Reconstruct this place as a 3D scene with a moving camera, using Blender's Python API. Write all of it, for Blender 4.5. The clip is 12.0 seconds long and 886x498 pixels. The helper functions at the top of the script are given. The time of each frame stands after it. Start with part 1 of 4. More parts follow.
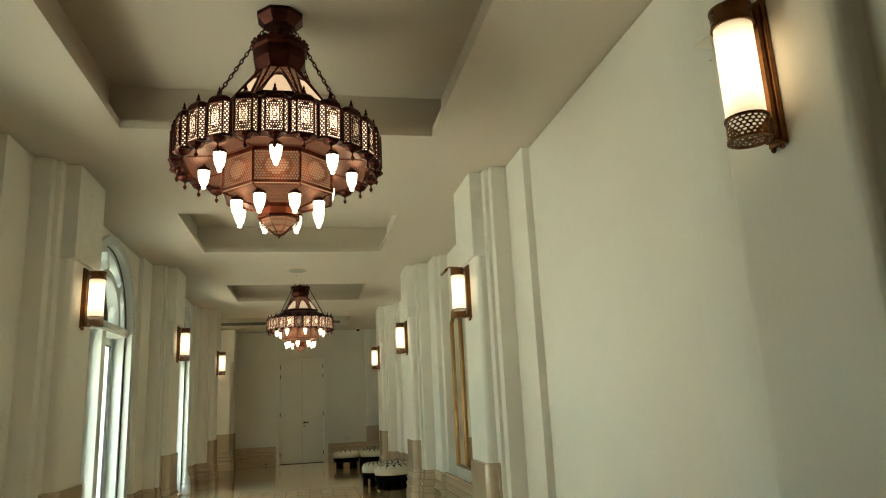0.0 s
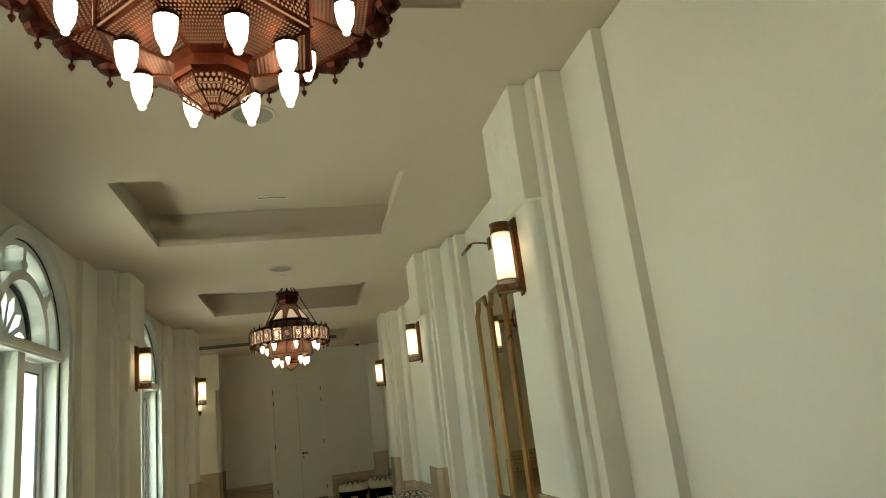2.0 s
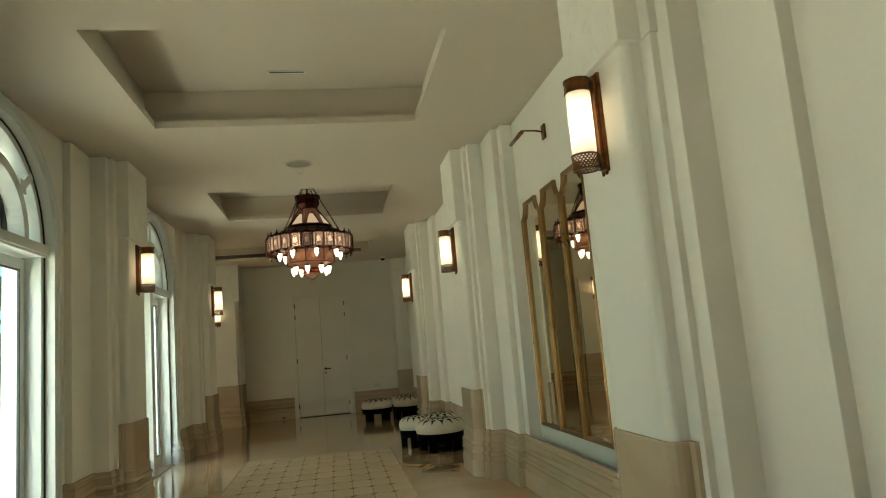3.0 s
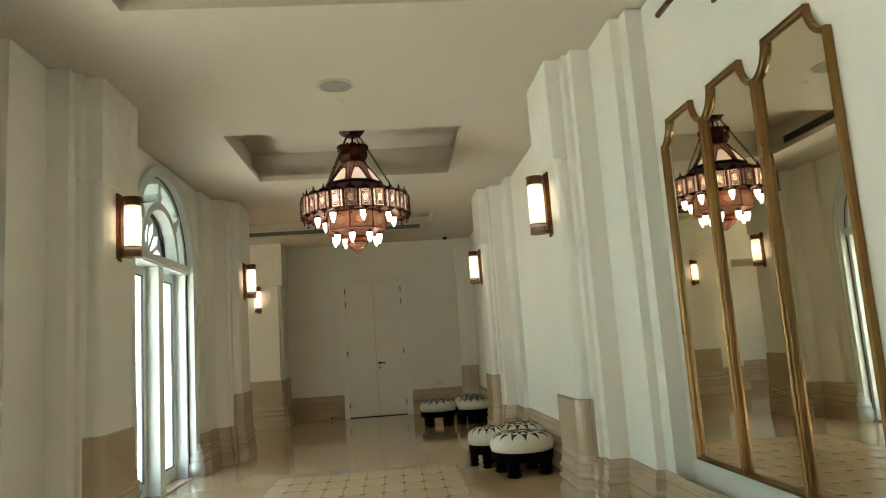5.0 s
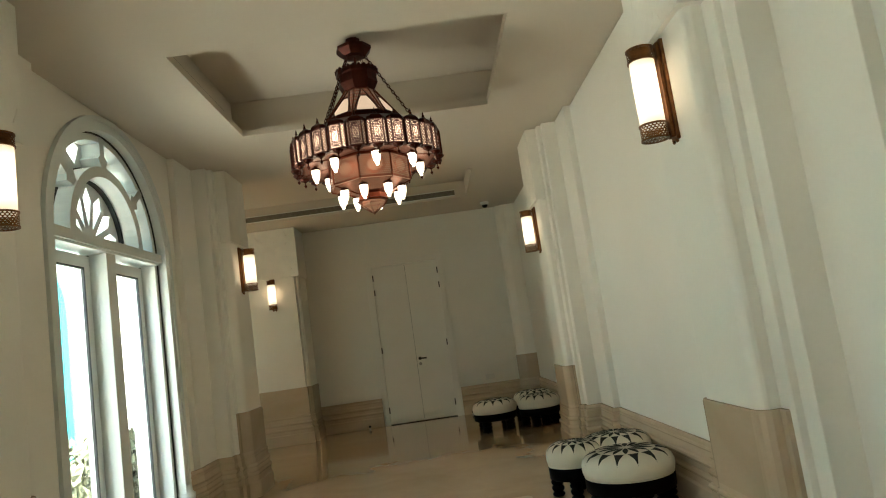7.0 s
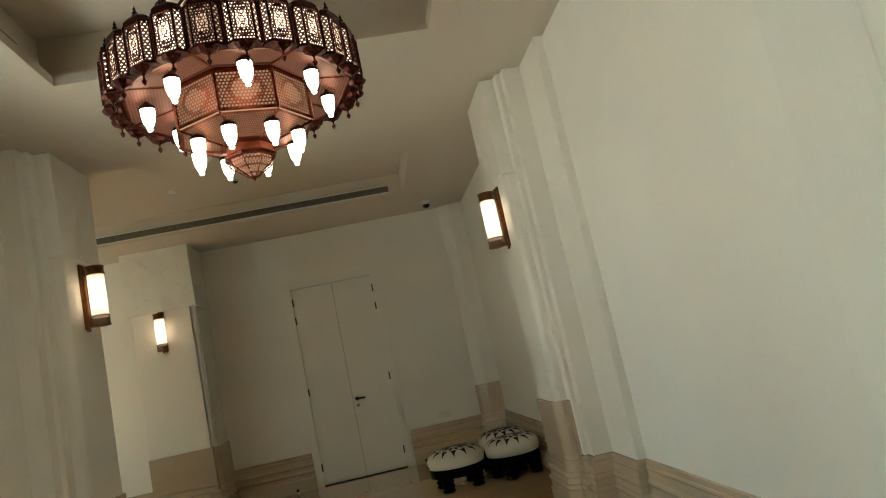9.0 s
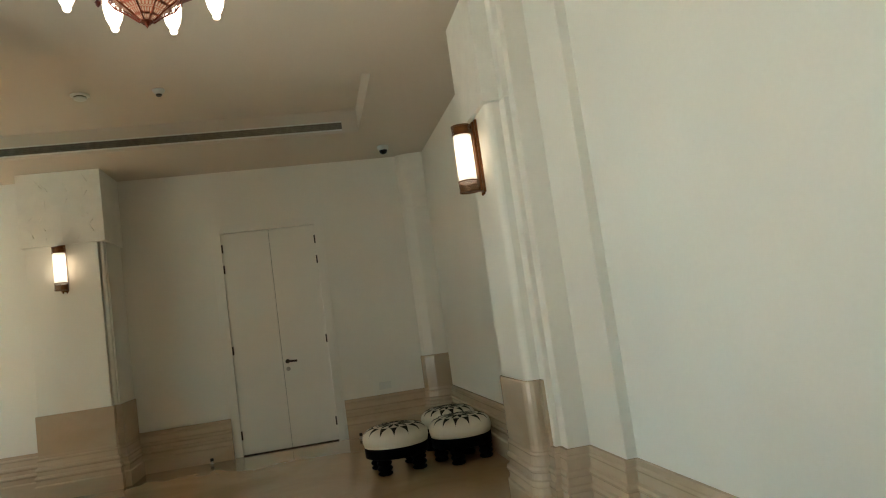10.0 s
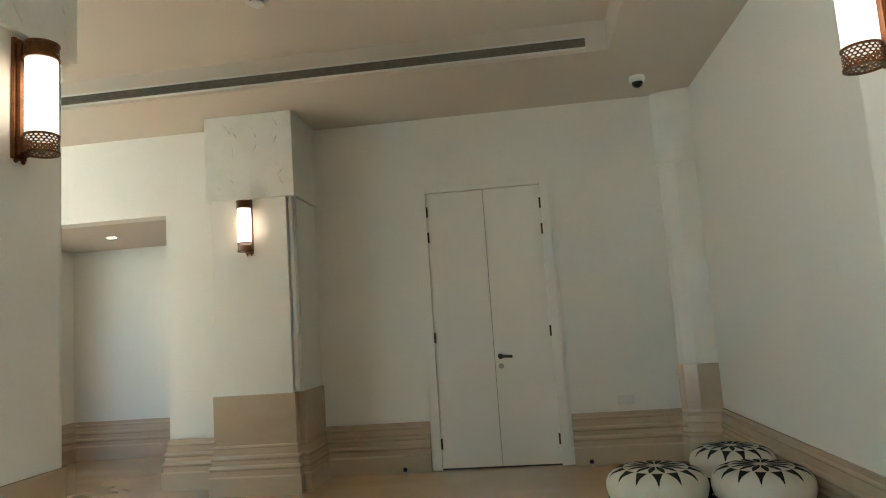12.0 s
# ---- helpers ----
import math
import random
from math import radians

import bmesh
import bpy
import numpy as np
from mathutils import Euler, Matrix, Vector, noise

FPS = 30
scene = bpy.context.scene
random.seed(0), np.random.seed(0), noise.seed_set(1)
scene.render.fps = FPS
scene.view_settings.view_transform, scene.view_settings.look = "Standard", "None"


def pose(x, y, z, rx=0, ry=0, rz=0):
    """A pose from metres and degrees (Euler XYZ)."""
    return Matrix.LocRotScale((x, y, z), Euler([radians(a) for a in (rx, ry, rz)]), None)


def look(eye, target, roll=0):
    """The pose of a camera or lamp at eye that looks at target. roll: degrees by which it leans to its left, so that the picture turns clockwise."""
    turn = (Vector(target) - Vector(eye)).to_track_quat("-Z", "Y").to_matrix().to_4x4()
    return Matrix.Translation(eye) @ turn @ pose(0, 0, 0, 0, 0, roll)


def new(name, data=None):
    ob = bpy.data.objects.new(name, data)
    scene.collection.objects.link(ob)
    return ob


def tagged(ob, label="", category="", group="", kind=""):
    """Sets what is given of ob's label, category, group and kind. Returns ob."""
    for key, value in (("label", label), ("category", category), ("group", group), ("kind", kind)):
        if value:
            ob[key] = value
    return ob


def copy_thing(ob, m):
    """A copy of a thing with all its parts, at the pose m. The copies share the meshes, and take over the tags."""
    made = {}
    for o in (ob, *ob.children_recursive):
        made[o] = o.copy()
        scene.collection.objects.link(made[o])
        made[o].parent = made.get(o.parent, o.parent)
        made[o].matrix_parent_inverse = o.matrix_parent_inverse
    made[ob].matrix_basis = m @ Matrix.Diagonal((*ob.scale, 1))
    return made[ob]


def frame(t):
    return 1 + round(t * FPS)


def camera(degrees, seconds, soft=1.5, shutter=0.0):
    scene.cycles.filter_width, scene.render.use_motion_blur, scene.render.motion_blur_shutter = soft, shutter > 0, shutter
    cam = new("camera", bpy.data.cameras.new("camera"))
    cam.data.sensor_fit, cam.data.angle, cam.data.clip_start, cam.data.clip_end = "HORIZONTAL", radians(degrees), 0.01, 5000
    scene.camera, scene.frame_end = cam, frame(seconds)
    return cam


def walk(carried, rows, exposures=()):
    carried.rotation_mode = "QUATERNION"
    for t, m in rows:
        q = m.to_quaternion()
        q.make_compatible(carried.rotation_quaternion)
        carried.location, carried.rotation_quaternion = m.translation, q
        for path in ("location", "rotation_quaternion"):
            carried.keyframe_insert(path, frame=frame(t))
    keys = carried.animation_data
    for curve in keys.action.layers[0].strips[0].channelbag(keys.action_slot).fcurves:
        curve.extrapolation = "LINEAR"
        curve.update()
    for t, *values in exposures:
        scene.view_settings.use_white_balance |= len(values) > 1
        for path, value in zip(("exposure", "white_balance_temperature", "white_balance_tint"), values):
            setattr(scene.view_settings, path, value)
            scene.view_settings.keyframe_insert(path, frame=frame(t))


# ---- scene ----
cam = camera(66.6, 12.0, 1.1)
PATH = [
    (0, (0.196, -0.548, 1.365), (0.585, 1.363, 1.807), -2.8),
    (0.5, (0.14, -0.059, 1.347), (0.642, 1.84, 1.721), -4.7),
    (1, (0.192, 0.452, 1.37), (0.449, 2.384, 1.82), -3.3),
    (1.5, (0.189, 0.92, 1.344), (0.415, 2.853, 1.808), -3.7),
    (2, (0.248, 1.372, 1.365), (0.666, 3.265, 1.855), -6.9),
    (2.5, (0.301, 1.891, 1.351), (0.564, 3.83, 1.766), -3.6),
    (2.7, (0.277, 2.103, 1.345), (0.594, 4.056, 1.632), -4.4),
    (4.3, (0.432, 3.75, 1.299), (0.748, 5.707, 1.565), -6.3),
    (4.5, (0.433, 3.941, 1.306), (0.571, 5.919, 1.566), -5.3),
    (5, (0.367, 4.483, 1.314), (0.526, 6.457, 1.59), -4.0),
    (5.5, (0.395, 4.977, 1.299), (0.657, 6.935, 1.615), -4.9),
    (6, (0.363, 5.5, 1.297), (0.612, 7.459, 1.612), -5.3),
    (6.5, (0.382, 6.032, 1.333), (0.722, 7.991, 1.546), -6.7),
    (7, (0.379, 6.516, 1.334), (0.433, 8.5, 1.587), -8.1),
    (7.5, (0.392, 7.027, 1.363), (0.576, 9.009, 1.555), -4.8),
    (7.7, (0.417, 7.244, 1.331), (0.546, 9.227, 1.555), -5.1),
    (9.3, (0.434, 8.871, 1.385), (0.7, 10.831, 1.679), -12.7),
    (9.5, (0.424, 9.07, 1.353), (0.627, 11.039, 1.636), -8.9),
    (10, (0.436, 9.54, 1.332), (0.828, 11.492, 1.52), -7.9),
    (10.5, (0.499, 9.991, 1.348), (0.485, 11.984, 1.514), -7.8),
    (11, (0.457, 10.527, 1.352), (0.5, 12.513, 1.582), -4.1),
    (11.5, (0.474, 11.0, 1.341), (0.143, 12.951, 1.626), -6.6),
    (12, (0.308, 11.468, 1.315), (0.084, 13.442, 1.549), -3.9),
]
EXPOSURES = [(0.0, 3.9, 6950, -6), (0.5, 3.88, 6950, -6), (1.5, 3.85, 6900, -6), (2.5, 3.52, 6950, -7), (4.5, 4.14, 6250, -2), (5.5, 4.17, 6300, -1), (6.5, 4.15, 6350, -1), (7.0, 3.96, 6350, 0),
             (7.7, 3.86, 6350, 1), (9.5, 4.0, 6150, 3), (10.0, 4.2, 5950, 3), (10.5, 4.71, 5650, 4), (11.5, 4.86, 5250, 4), (12.0, 4.64, 5350, 4)]
walk(cam, [(t, look(eye, target, roll)) for t, eye, target, roll in PATH], EXPOSURES)

# ---------- world, sun ----------
world = bpy.data.worlds.new("sky")
scene.world = world
world.use_nodes = True
wn = world.node_tree
sky = wn.nodes.new("ShaderNodeTexSky")
sky.sky_type, sky.sun_disc = "NISHITA", False
sky.sun_elevation, sky.sun_rotation = radians(56), radians(169)
bg = next(n for n in wn.nodes if n.type == "BACKGROUND")
wn.links.new(sky.outputs[0], bg.inputs[0])
bg.inputs[1].default_value = 0.11
sun = new("sun", bpy.data.lights.new("sun", "SUN"))
sun.data.energy, sun.data.angle, sun.data.color = 5.0, radians(0.5), (1.0, 0.95, 0.87)
sun.matrix_world = look((1.2, -6, 9), (0, 0, 0))

# ---------- plan ----------
CEIL = 3.39                                   # main ceiling
COFFER = 3.76                                 # coffer ceiling
PIL = [-3.00, 1.20, 5.45, 9.63, 13.88]        # pilaster centre lines
BAYS = [(a + b) / 2 - 0.04 for a, b in zip(PIL, PIL[1:])]   # window centre lines
WALL, MIRROR_WALL = 1.98, 2.09                # half width of the corridor
END_COFFER = 3.64                             # shallower coffer of the end room
END = 17.92                                   # end wall
BACK = -4.2


# ---------- materials ----------
def mat(name, color, rough=0.5, metal=0.0, vary=0.08, scale=3.0, fine=60.0, bump=0.05, dist=0.004, warm=None, coat=0.0):
    """A node material: colour varied at two scales, with fine relief."""
    m = bpy.data.materials.new(name)
    m.use_nodes = True
    nt, b = m.node_tree, m.node_tree.nodes["Principled BSDF"]
    tc = nt.nodes.new("ShaderNodeTexCoord")
    n1, n2 = nt.nodes.new("ShaderNodeTexNoise"), nt.nodes.new("ShaderNodeTexNoise")
    n1.inputs["Scale"].default_value, n2.inputs["Scale"].default_value = scale, fine
    n1.inputs["Detail"].default_value = 5
    for n in (n1, n2):
        nt.links.new(tc.outputs["Object"], n.inputs["Vector"])
    ramp = nt.nodes.new("ShaderNodeValToRGB")
    lo = [c * (1 - vary) for c in color] if warm is None else warm
    hi = [min(1, c * (1 + vary)) for c in color]
    ramp.color_ramp.elements[0].position, ramp.color_ramp.elements[1].position = 0.3, 0.7
    ramp.color_ramp.elements[0].color, ramp.color_ramp.elements[1].color = (*lo, 1), (*hi, 1)
    mix = nt.nodes.new("ShaderNodeMath")
    mix.operation = "MULTIPLY_ADD"
    nt.links.new(n2.outputs["Fac"], mix.inputs[0])
    mix.inputs[1].default_value = 0.3
    sub = nt.nodes.new("ShaderNodeMath")
    sub.operation = "SUBTRACT"
    nt.links.new(n1.outputs["Fac"], sub.inputs[0])
    sub.inputs[1].default_value = 0.15
    nt.links.new(sub.outputs[0], mix.inputs[2])
    nt.links.new(mix.outputs[0], ramp.inputs["Fac"])
    nt.links.new(ramp.outputs["Color"], b.inputs["Base Color"])
    rr = nt.nodes.new("ShaderNodeMapRange")
    rr.inputs["To Min"].default_value, rr.inputs["To Max"].default_value = max(0.02, rough * 0.8), min(1, rough * 1.2)
    nt.links.new(n1.outputs["Fac"], rr.inputs["Value"])
    nt.links.new(rr.outputs[0], b.inputs["Roughness"])
    b.inputs["Metallic"].default_value = metal
    b.inputs["Coat Weight"].default_value = coat
    if bump:
        bp = nt.nodes.new("ShaderNodeBump")
        bp.inputs["Strength"].default_value, bp.inputs["Distance"].default_value = bump, dist
        nt.links.new(n2.outputs["Fac"], bp.inputs["Height"])
        nt.links.new(bp.outputs[0], b.inputs["Normal"])
    return m


def marble(name, light, dark, rough, scale, stretch=(1, 1, 1)):
    """Polished stone: clouded ground, soft bands and thin veins."""
    m = mat(name, light, rough, 0, 0.1, 1.2, 90, 0.015, 0.001)
    nt, b = m.node_tree, m.node_tree.nodes["Principled BSDF"]
    tc = nt.nodes.new("ShaderNodeTexCoord")
    mp = nt.nodes.new("ShaderNodeMapping")
    mp.inputs["Scale"].default_value = stretch
    nt.links.new(tc.outputs["Object"], mp.inputs["Vector"])
    cloud, vein = nt.nodes.new("ShaderNodeTexNoise"), nt.nodes.new("ShaderNodeTexNoise")
    for n, s, d in ((cloud, scale, 6), (vein, scale * 2.3, 8)):
        n.inputs["Scale"].default_value, n.inputs["Detail"].default_value, n.inputs["Distortion"].default_value = s, d, 0.8
        nt.links.new(mp.outputs[0], n.inputs["Vector"])
    r1 = nt.nodes.new("ShaderNodeValToRGB")
    r1.color_ramp.elements[0].position, r1.color_ramp.elements[1].position = 0.35, 0.68
    r1.color_ramp.elements[0].color, r1.color_ramp.elements[1].color = (*dark, 1), (*light, 1)
    nt.links.new(cloud.outputs["Fac"], r1.inputs["Fac"])
    r2 = nt.nodes.new("ShaderNodeValToRGB")
    e = r2.color_ramp.elements
    e[0].position, e[0].color = 0.47, (0, 0, 0, 1)
    e[1].position, e[1].color = 0.53, (0, 0, 0, 1)
    mid = e.new(0.5)
    mid.color = (0.07, 0.07, 0.07, 1)
    nt.links.new(vein.outputs["Fac"], r2.inputs["Fac"])
    mx = nt.nodes.new("ShaderNodeMixRGB")
    mx.inputs[2].default_value = (*[c * 0.72 for c in dark], 1)
    nt.links.new(r2.outputs["Color"], mx.inputs[0])
    nt.links.new(r1.outputs["Color"], mx.inputs[1])
    info = nt.nodes.new("ShaderNodeObjectInfo")
    hsv = nt.nodes.new("ShaderNodeHueSaturation")
    vr = nt.nodes.new("ShaderNodeMapRange")
    vr.inputs["To Min"].default_value, vr.inputs["To Max"].default_value = 0.93, 1.05
    nt.links.new(info.outputs["Random"], vr.inputs["Value"])
    nt.links.new(vr.outputs[0], hsv.inputs["Value"])
    nt.links.new(mx.outputs[0], hsv.inputs["Color"])
    nt.links.new(hsv.outputs[0], b.inputs["Base Color"])
    return m


def glow(name, color, strength, base=(0.9, 0.9, 0.88), edge=0.0):
    """Lit frosted glass."""
    m = bpy.data.materials.new(name)
    m.use_nodes = True
    nt, b = m.node_tree, m.node_tree.nodes["Principled BSDF"]
    b.inputs["Base Color"].default_value = (*base, 1)
    b.inputs["Roughness"].default_value = 0.35
    b.inputs["Emission Color"].default_value = (*color, 1)
    b.inputs["Emission Strength"].default_value = strength
    if edge:
        tc, sp = nt.nodes.new("ShaderNodeTexCoord"), nt.nodes.new("ShaderNodeSeparateXYZ")
        nt.links.new(tc.outputs["Generated"], sp.inputs[0])
        rp = nt.nodes.new("ShaderNodeValToRGB")
        e = rp.color_ramp.elements
        e[0].position, e[0].color = 0.0, (edge, edge, edge, 1)
        e[1].position, e[1].color = 1.0, (edge * 0.8, edge * 0.8, edge * 0.8, 1)
        for pos, v in ((0.3, 0.85), (0.55, 1.0), (0.8, 0.8)):
            k = e.new(pos)
            k.color = (v, v, v, 1)
        ml = nt.nodes.new("ShaderNodeMath")
        ml.operation = "MULTIPLY"
        ml.inputs[1].default_value = strength
        nt.links.new(sp.outputs["Z"], rp.inputs["Fac"])
        nt.links.new(rp.outputs["Color"], ml.inputs[0])
        nt.links.new(ml.outputs[0], b.inputs["Emission Strength"])
    return m


def glass(name, color=(0.93, 0.98, 0.97), base=0.05, rim=0.9):
    m = bpy.data.materials.new(name)
    m.use_nodes = True
    nt = m.node_tree
    out = next(n for n in nt.nodes if n.type == "OUTPUT_MATERIAL")
    tr, gl, mx = nt.nodes.new("ShaderNodeBsdfTransparent"), nt.nodes.new("ShaderNodeBsdfGlossy"), nt.nodes.new("ShaderNodeMixShader")
    lw, pw, fr = nt.nodes.new("ShaderNodeLayerWeight"), nt.nodes.new("ShaderNodeMath"), nt.nodes.new("ShaderNodeMath")
    lw.inputs["Blend"].default_value = 0.5
    pw.operation, pw.inputs[1].default_value = "POWER", 5.0
    fr.operation, fr.inputs[1].default_value, fr.inputs[2].default_value = "MULTIPLY_ADD", rim, base
    nt.links.new(lw.outputs["Facing"], pw.inputs[0])
    nt.links.new(pw.outputs[0], fr.inputs[0])
    tr.inputs[0].default_value = (*color, 1)
    gl.inputs["Roughness"].default_value = 0.02
    nt.links.new(fr.outputs[0], mx.inputs[0])
    nt.links.new(tr.outputs[0], mx.inputs[1])
    nt.links.new(gl.outputs[0], mx.inputs[2])
    nt.links.new(mx.outputs[0], out.inputs[0])
    return m


PLASTER = mat("cream_plaster", (0.83, 0.80, 0.715), 0.55, 0, 0.025, 1.3, 45, 0.10, 0.003)
# white ceiling paint, its colour lowered and warmed to carry the ceiling's shade
SHADED_CEILING_PAINT = mat("shaded_ceiling_paint", (0.64, 0.565, 0.465), 0.75, 0, 0.02, 0.9, 70, 0.06, 0.002)
STONE_CAP = mat("carved_plaster", (0.83, 0.80, 0.715), 0.6, 0, 0.04, 6, 80, 0.15, 0.003)
SKIRT_STONE = marble("beige_marble_skirting", (0.57, 0.45, 0.325), (0.51, 0.39, 0.265), 0.15, 1.1, (1, 1, 2))
FLOOR_STONE = marble("polished_marble_floor", (0.54, 0.38, 0.225), (0.44, 0.295, 0.165), 0.09, 1.1)
TILE_STONE = marble("inlay_marble", (0.57, 0.435, 0.29), (0.52, 0.385, 0.25), 0.2, 3.0)
INLAY_BED = marble("inlay_joint_marble", (0.43, 0.31, 0.195), (0.38, 0.27, 0.165), 0.24, 4.0)
for st in (FLOOR_STONE,):
    st.node_tree.nodes["Principled BSDF"].inputs["Coat Weight"].default_value = 0.5
    st.node_tree.nodes["Principled BSDF"].inputs["Coat Roughness"].default_value = 0.11
DOT_STONE = marble("brown_inlay_marble", (0.33, 0.225, 0.135), (0.27, 0.175, 0.10), 0.24, 4.0)
WHITE_PAINT = mat("white_lacquer", (0.70, 0.73, 0.705), 0.35, 0, 0.02, 2.0, 50, 0.03, 0.001)
DOOR_PAINT = mat("door_lacquer", (0.84, 0.81, 0.73), 0.38, 0, 0.02, 2.0, 60, 0.04, 0.001)
BRONZE = mat("dark_bronze", (0.060, 0.013, 0.008), 0.45, 0.8, 0.35, 14, 120, 0.2, 0.002)
COPPER = mat("pierced_copper", (0.15, 0.032, 0.014), 0.45, 0.8, 0.3, 16, 130, 0.2, 0.002)
SCONCE_METAL = mat("sconce_bronze", (0.19, 0.085, 0.034), 0.38, 0.9, 0.4, 20, 140, 0.25, 0.002)
GOLD = mat("antique_gold", (0.25, 0.140, 0.052), 0.30, 0.9, 0.12, 9, 90, 0.2, 0.002)
GASKET = mat("dark_gasket", (0.02, 0.022, 0.022), 0.6, 0, 0.2, 8, 60, 0.05)
BLACK_WOOD = mat("black_lacquered_wood", (0.003, 0.003, 0.003), 0.6, 0, 0.3, 8, 90, 0.08, 0.001)
CUSHION = mat("cream_upholstery", (0.72, 0.66, 0.53), 0.9, 0, 0.06, 6, 240, 0.5, 0.003)
THREAD = mat("dark_green_embroidery", (0.010, 0.013, 0.006), 0.85, 0, 0.4, 30, 260, 0.6, 0.003)
STEEL = mat("brushed_steel", (0.42, 0.40, 0.36), 0.3, 1.0, 0.1, 12, 150, 0.1, 0.001)
HINGE = mat("dark_hinge_metal", (0.05, 0.045, 0.04), 0.45, 0.7, 0.2, 20, 100, 0.1)
VENT_DARK = mat("grille_grey", (0.19, 0.165, 0.125), 0.6, 0.2, 0.2, 20, 90, 0.1)
PLASTIC = mat("white_plastic", (0.74, 0.72, 0.66), 0.4, 0, 0.02, 5, 60, 0.02)
DOME = mat("smoked_dome", (0.008, 0.008, 0.009), 0.1, 0, 0.1, 5, 40, 0.0)
PAVING = mat("terrace_paving", (0.55, 0.52, 0.46), 0.8, 0, 0.15, 1.2, 30, 0.3, 0.01)
STUCCO = mat("white_stucco", (0.80, 0.78, 0.74), 0.85, 0, 0.05, 0.8, 40, 0.2, 0.005)
TEAL = mat("teal_joinery", (0.03, 0.36, 0.42), 0.45, 0, 0.08, 2, 40, 0.05)
LEAF = mat("shrub_leaf", (0.13, 0.135, 0.085), 0.6, 0, 0.4, 9, 60, 0.1)
FAR_GLASS = mat("far_window_glass", (0.014, 0.030, 0.032), 0.35, 0, 0.2, 0.6, 10, 0.0)
SCONCE_GLASS = glow("sconce_glass_lit", (1.0, 0.72, 0.48), 0.20, edge=0.18)
CUP_GLASS = glow("lamp_glass_lit", (1.0, 0.80, 0.57), 0.5)
PANEL_GLASS = glow("lantern_pane_lit", (1.0, 0.60, 0.40), 0.12, (0.3, 0.18, 0.11))
# lanterns burn unevenly: some bulbs weak, some strong
pn = PANEL_GLASS.node_tree
oi, mr = pn.nodes.new("ShaderNodeObjectInfo"), pn.nodes.new("ShaderNodeMapRange")
mr.inputs["To Min"].default_value, mr.inputs["To Max"].default_value = 0.04, 0.46
pn.links.new(oi.outputs["Random"], mr.inputs["Value"])
pn.links.new(mr.outputs["Result"], pn.nodes["Principled BSDF"].inputs["Emission Strength"])
CONE_GLASS = glow("cone_pane_lit", (1.0, 0.68, 0.48), 0.042, (0.5, 0.42, 0.34))
INNER_GLASS = glow("drum_pane_lit", (1.0, 0.50, 0.27), 0.038, (0.08, 0.03, 0.016))
SOFFIT_GLASS = glow("soffit_pane_lit", (1.0, 0.46, 0.27), 0.03, (0.06, 0.025, 0.015))
DOWNLIGHT = glow("downlight_lit", (1.0, 0.78, 0.52), 7.0)
PANE = glass("window_glass")
TEAL_PANE = glass("teal_tinted_glass", (0.38, 0.43, 0.43), 0.015, 0.4)
BLACK_WOOD.node_tree.nodes["Principled BSDF"].inputs["Specular IOR Level"].default_value = 0.04
MIRROR = bpy.data.materials.new("mirror_silvering")
MIRROR.use_nodes = True
mb = MIRROR.node_tree.nodes["Principled BSDF"]
mb.inputs["Base Color"].default_value = (0.74, 0.68, 0.55, 1)
mb.inputs["Metallic"].default_value, mb.inputs["Roughness"].default_value = 1.0, 0.015


# ---------- mesh helpers ----------
def mesh_of(name, bm, material, smooth=False):
    me = bpy.data.meshes.new(name)
    bmesh.ops.recalc_face_normals(bm, faces=bm.faces)
    bm.to_mesh(me)
    bm.free()
    me.materials.append(material)
    if smooth:
        for p in me.polygons:
            p.use_smooth = True
    return me


def part(name, bm, material, parent, label="", smooth=False):
    """Links a bmesh as one mesh object under a thing or a part."""
    ob = new(name, mesh_of(name, bm, material, smooth))
    ob.parent = parent
    return tagged(ob, label)


def shared(name, me, parent, m):
    """Another object on the mesh of a like piece."""
    ob = new(name, me)
    ob.parent = parent
    ob.matrix_basis = m
    return ob


def structure(name, bm, material, label="", smooth=False):
    return tagged(new(name, mesh_of(name, bm, material, smooth)), label, "", "", "structure")


def thing(name, label, category, at=(0, 0, 0), group="", kind=""):
    ob = new(name)
    ob.location = at
    ob.empty_display_size = 0.1
    return tagged(ob, label, category, group, kind)


def box(bm, x0, x1, y0, y1, z0, z1, bevel=0.0):
    vs = bmesh.ops.create_cube(bm, size=1)["verts"]
    for v in vs:
        v.co = Vector((x0 + (v.co.x + 0.5) * (x1 - x0), y0 + (v.co.y + 0.5) * (y1 - y0), z0 + (v.co.z + 0.5) * (z1 - z0)))
    if bevel:
        es = {e for v in vs for e in v.link_edges}
        bmesh.ops.bevel(bm, geom=list(es), offset=bevel, segments=2, affect="EDGES", profile=0.6)
    return bm


def boxes(*rows, bevel=0.0):
    bm = bmesh.new()
    for r in rows:
        box(bm, *r, bevel=bevel)
    return bm


def lathe(bm, prof, n=24, turn=0.0, centre=(0, 0, 0)):
    """Turns a profile of (radius, height) round the z axis."""
    rings = []
    for r, z in prof:
        if r < 1e-5:
            rings.append([bm.verts.new((centre[0], centre[1], centre[2] + z))])
        else:
            rings.append([bm.verts.new((centre[0] + r * math.cos(turn + 2 * math.pi * i / n), centre[1] + r * math.sin(turn + 2 * math.pi * i / n), centre[2] + z)) for i in range(n)])
    for a, b in zip(rings, rings[1:]):
        for i in range(n):
            j = (i + 1) % n
            q = [a[i % len(a)], a[j % len(a)], b[j % len(b)], b[i % len(b)]]
            q = list(dict.fromkeys(q))
            if len(q) > 2:
                bm.faces.new(q)
    return bm


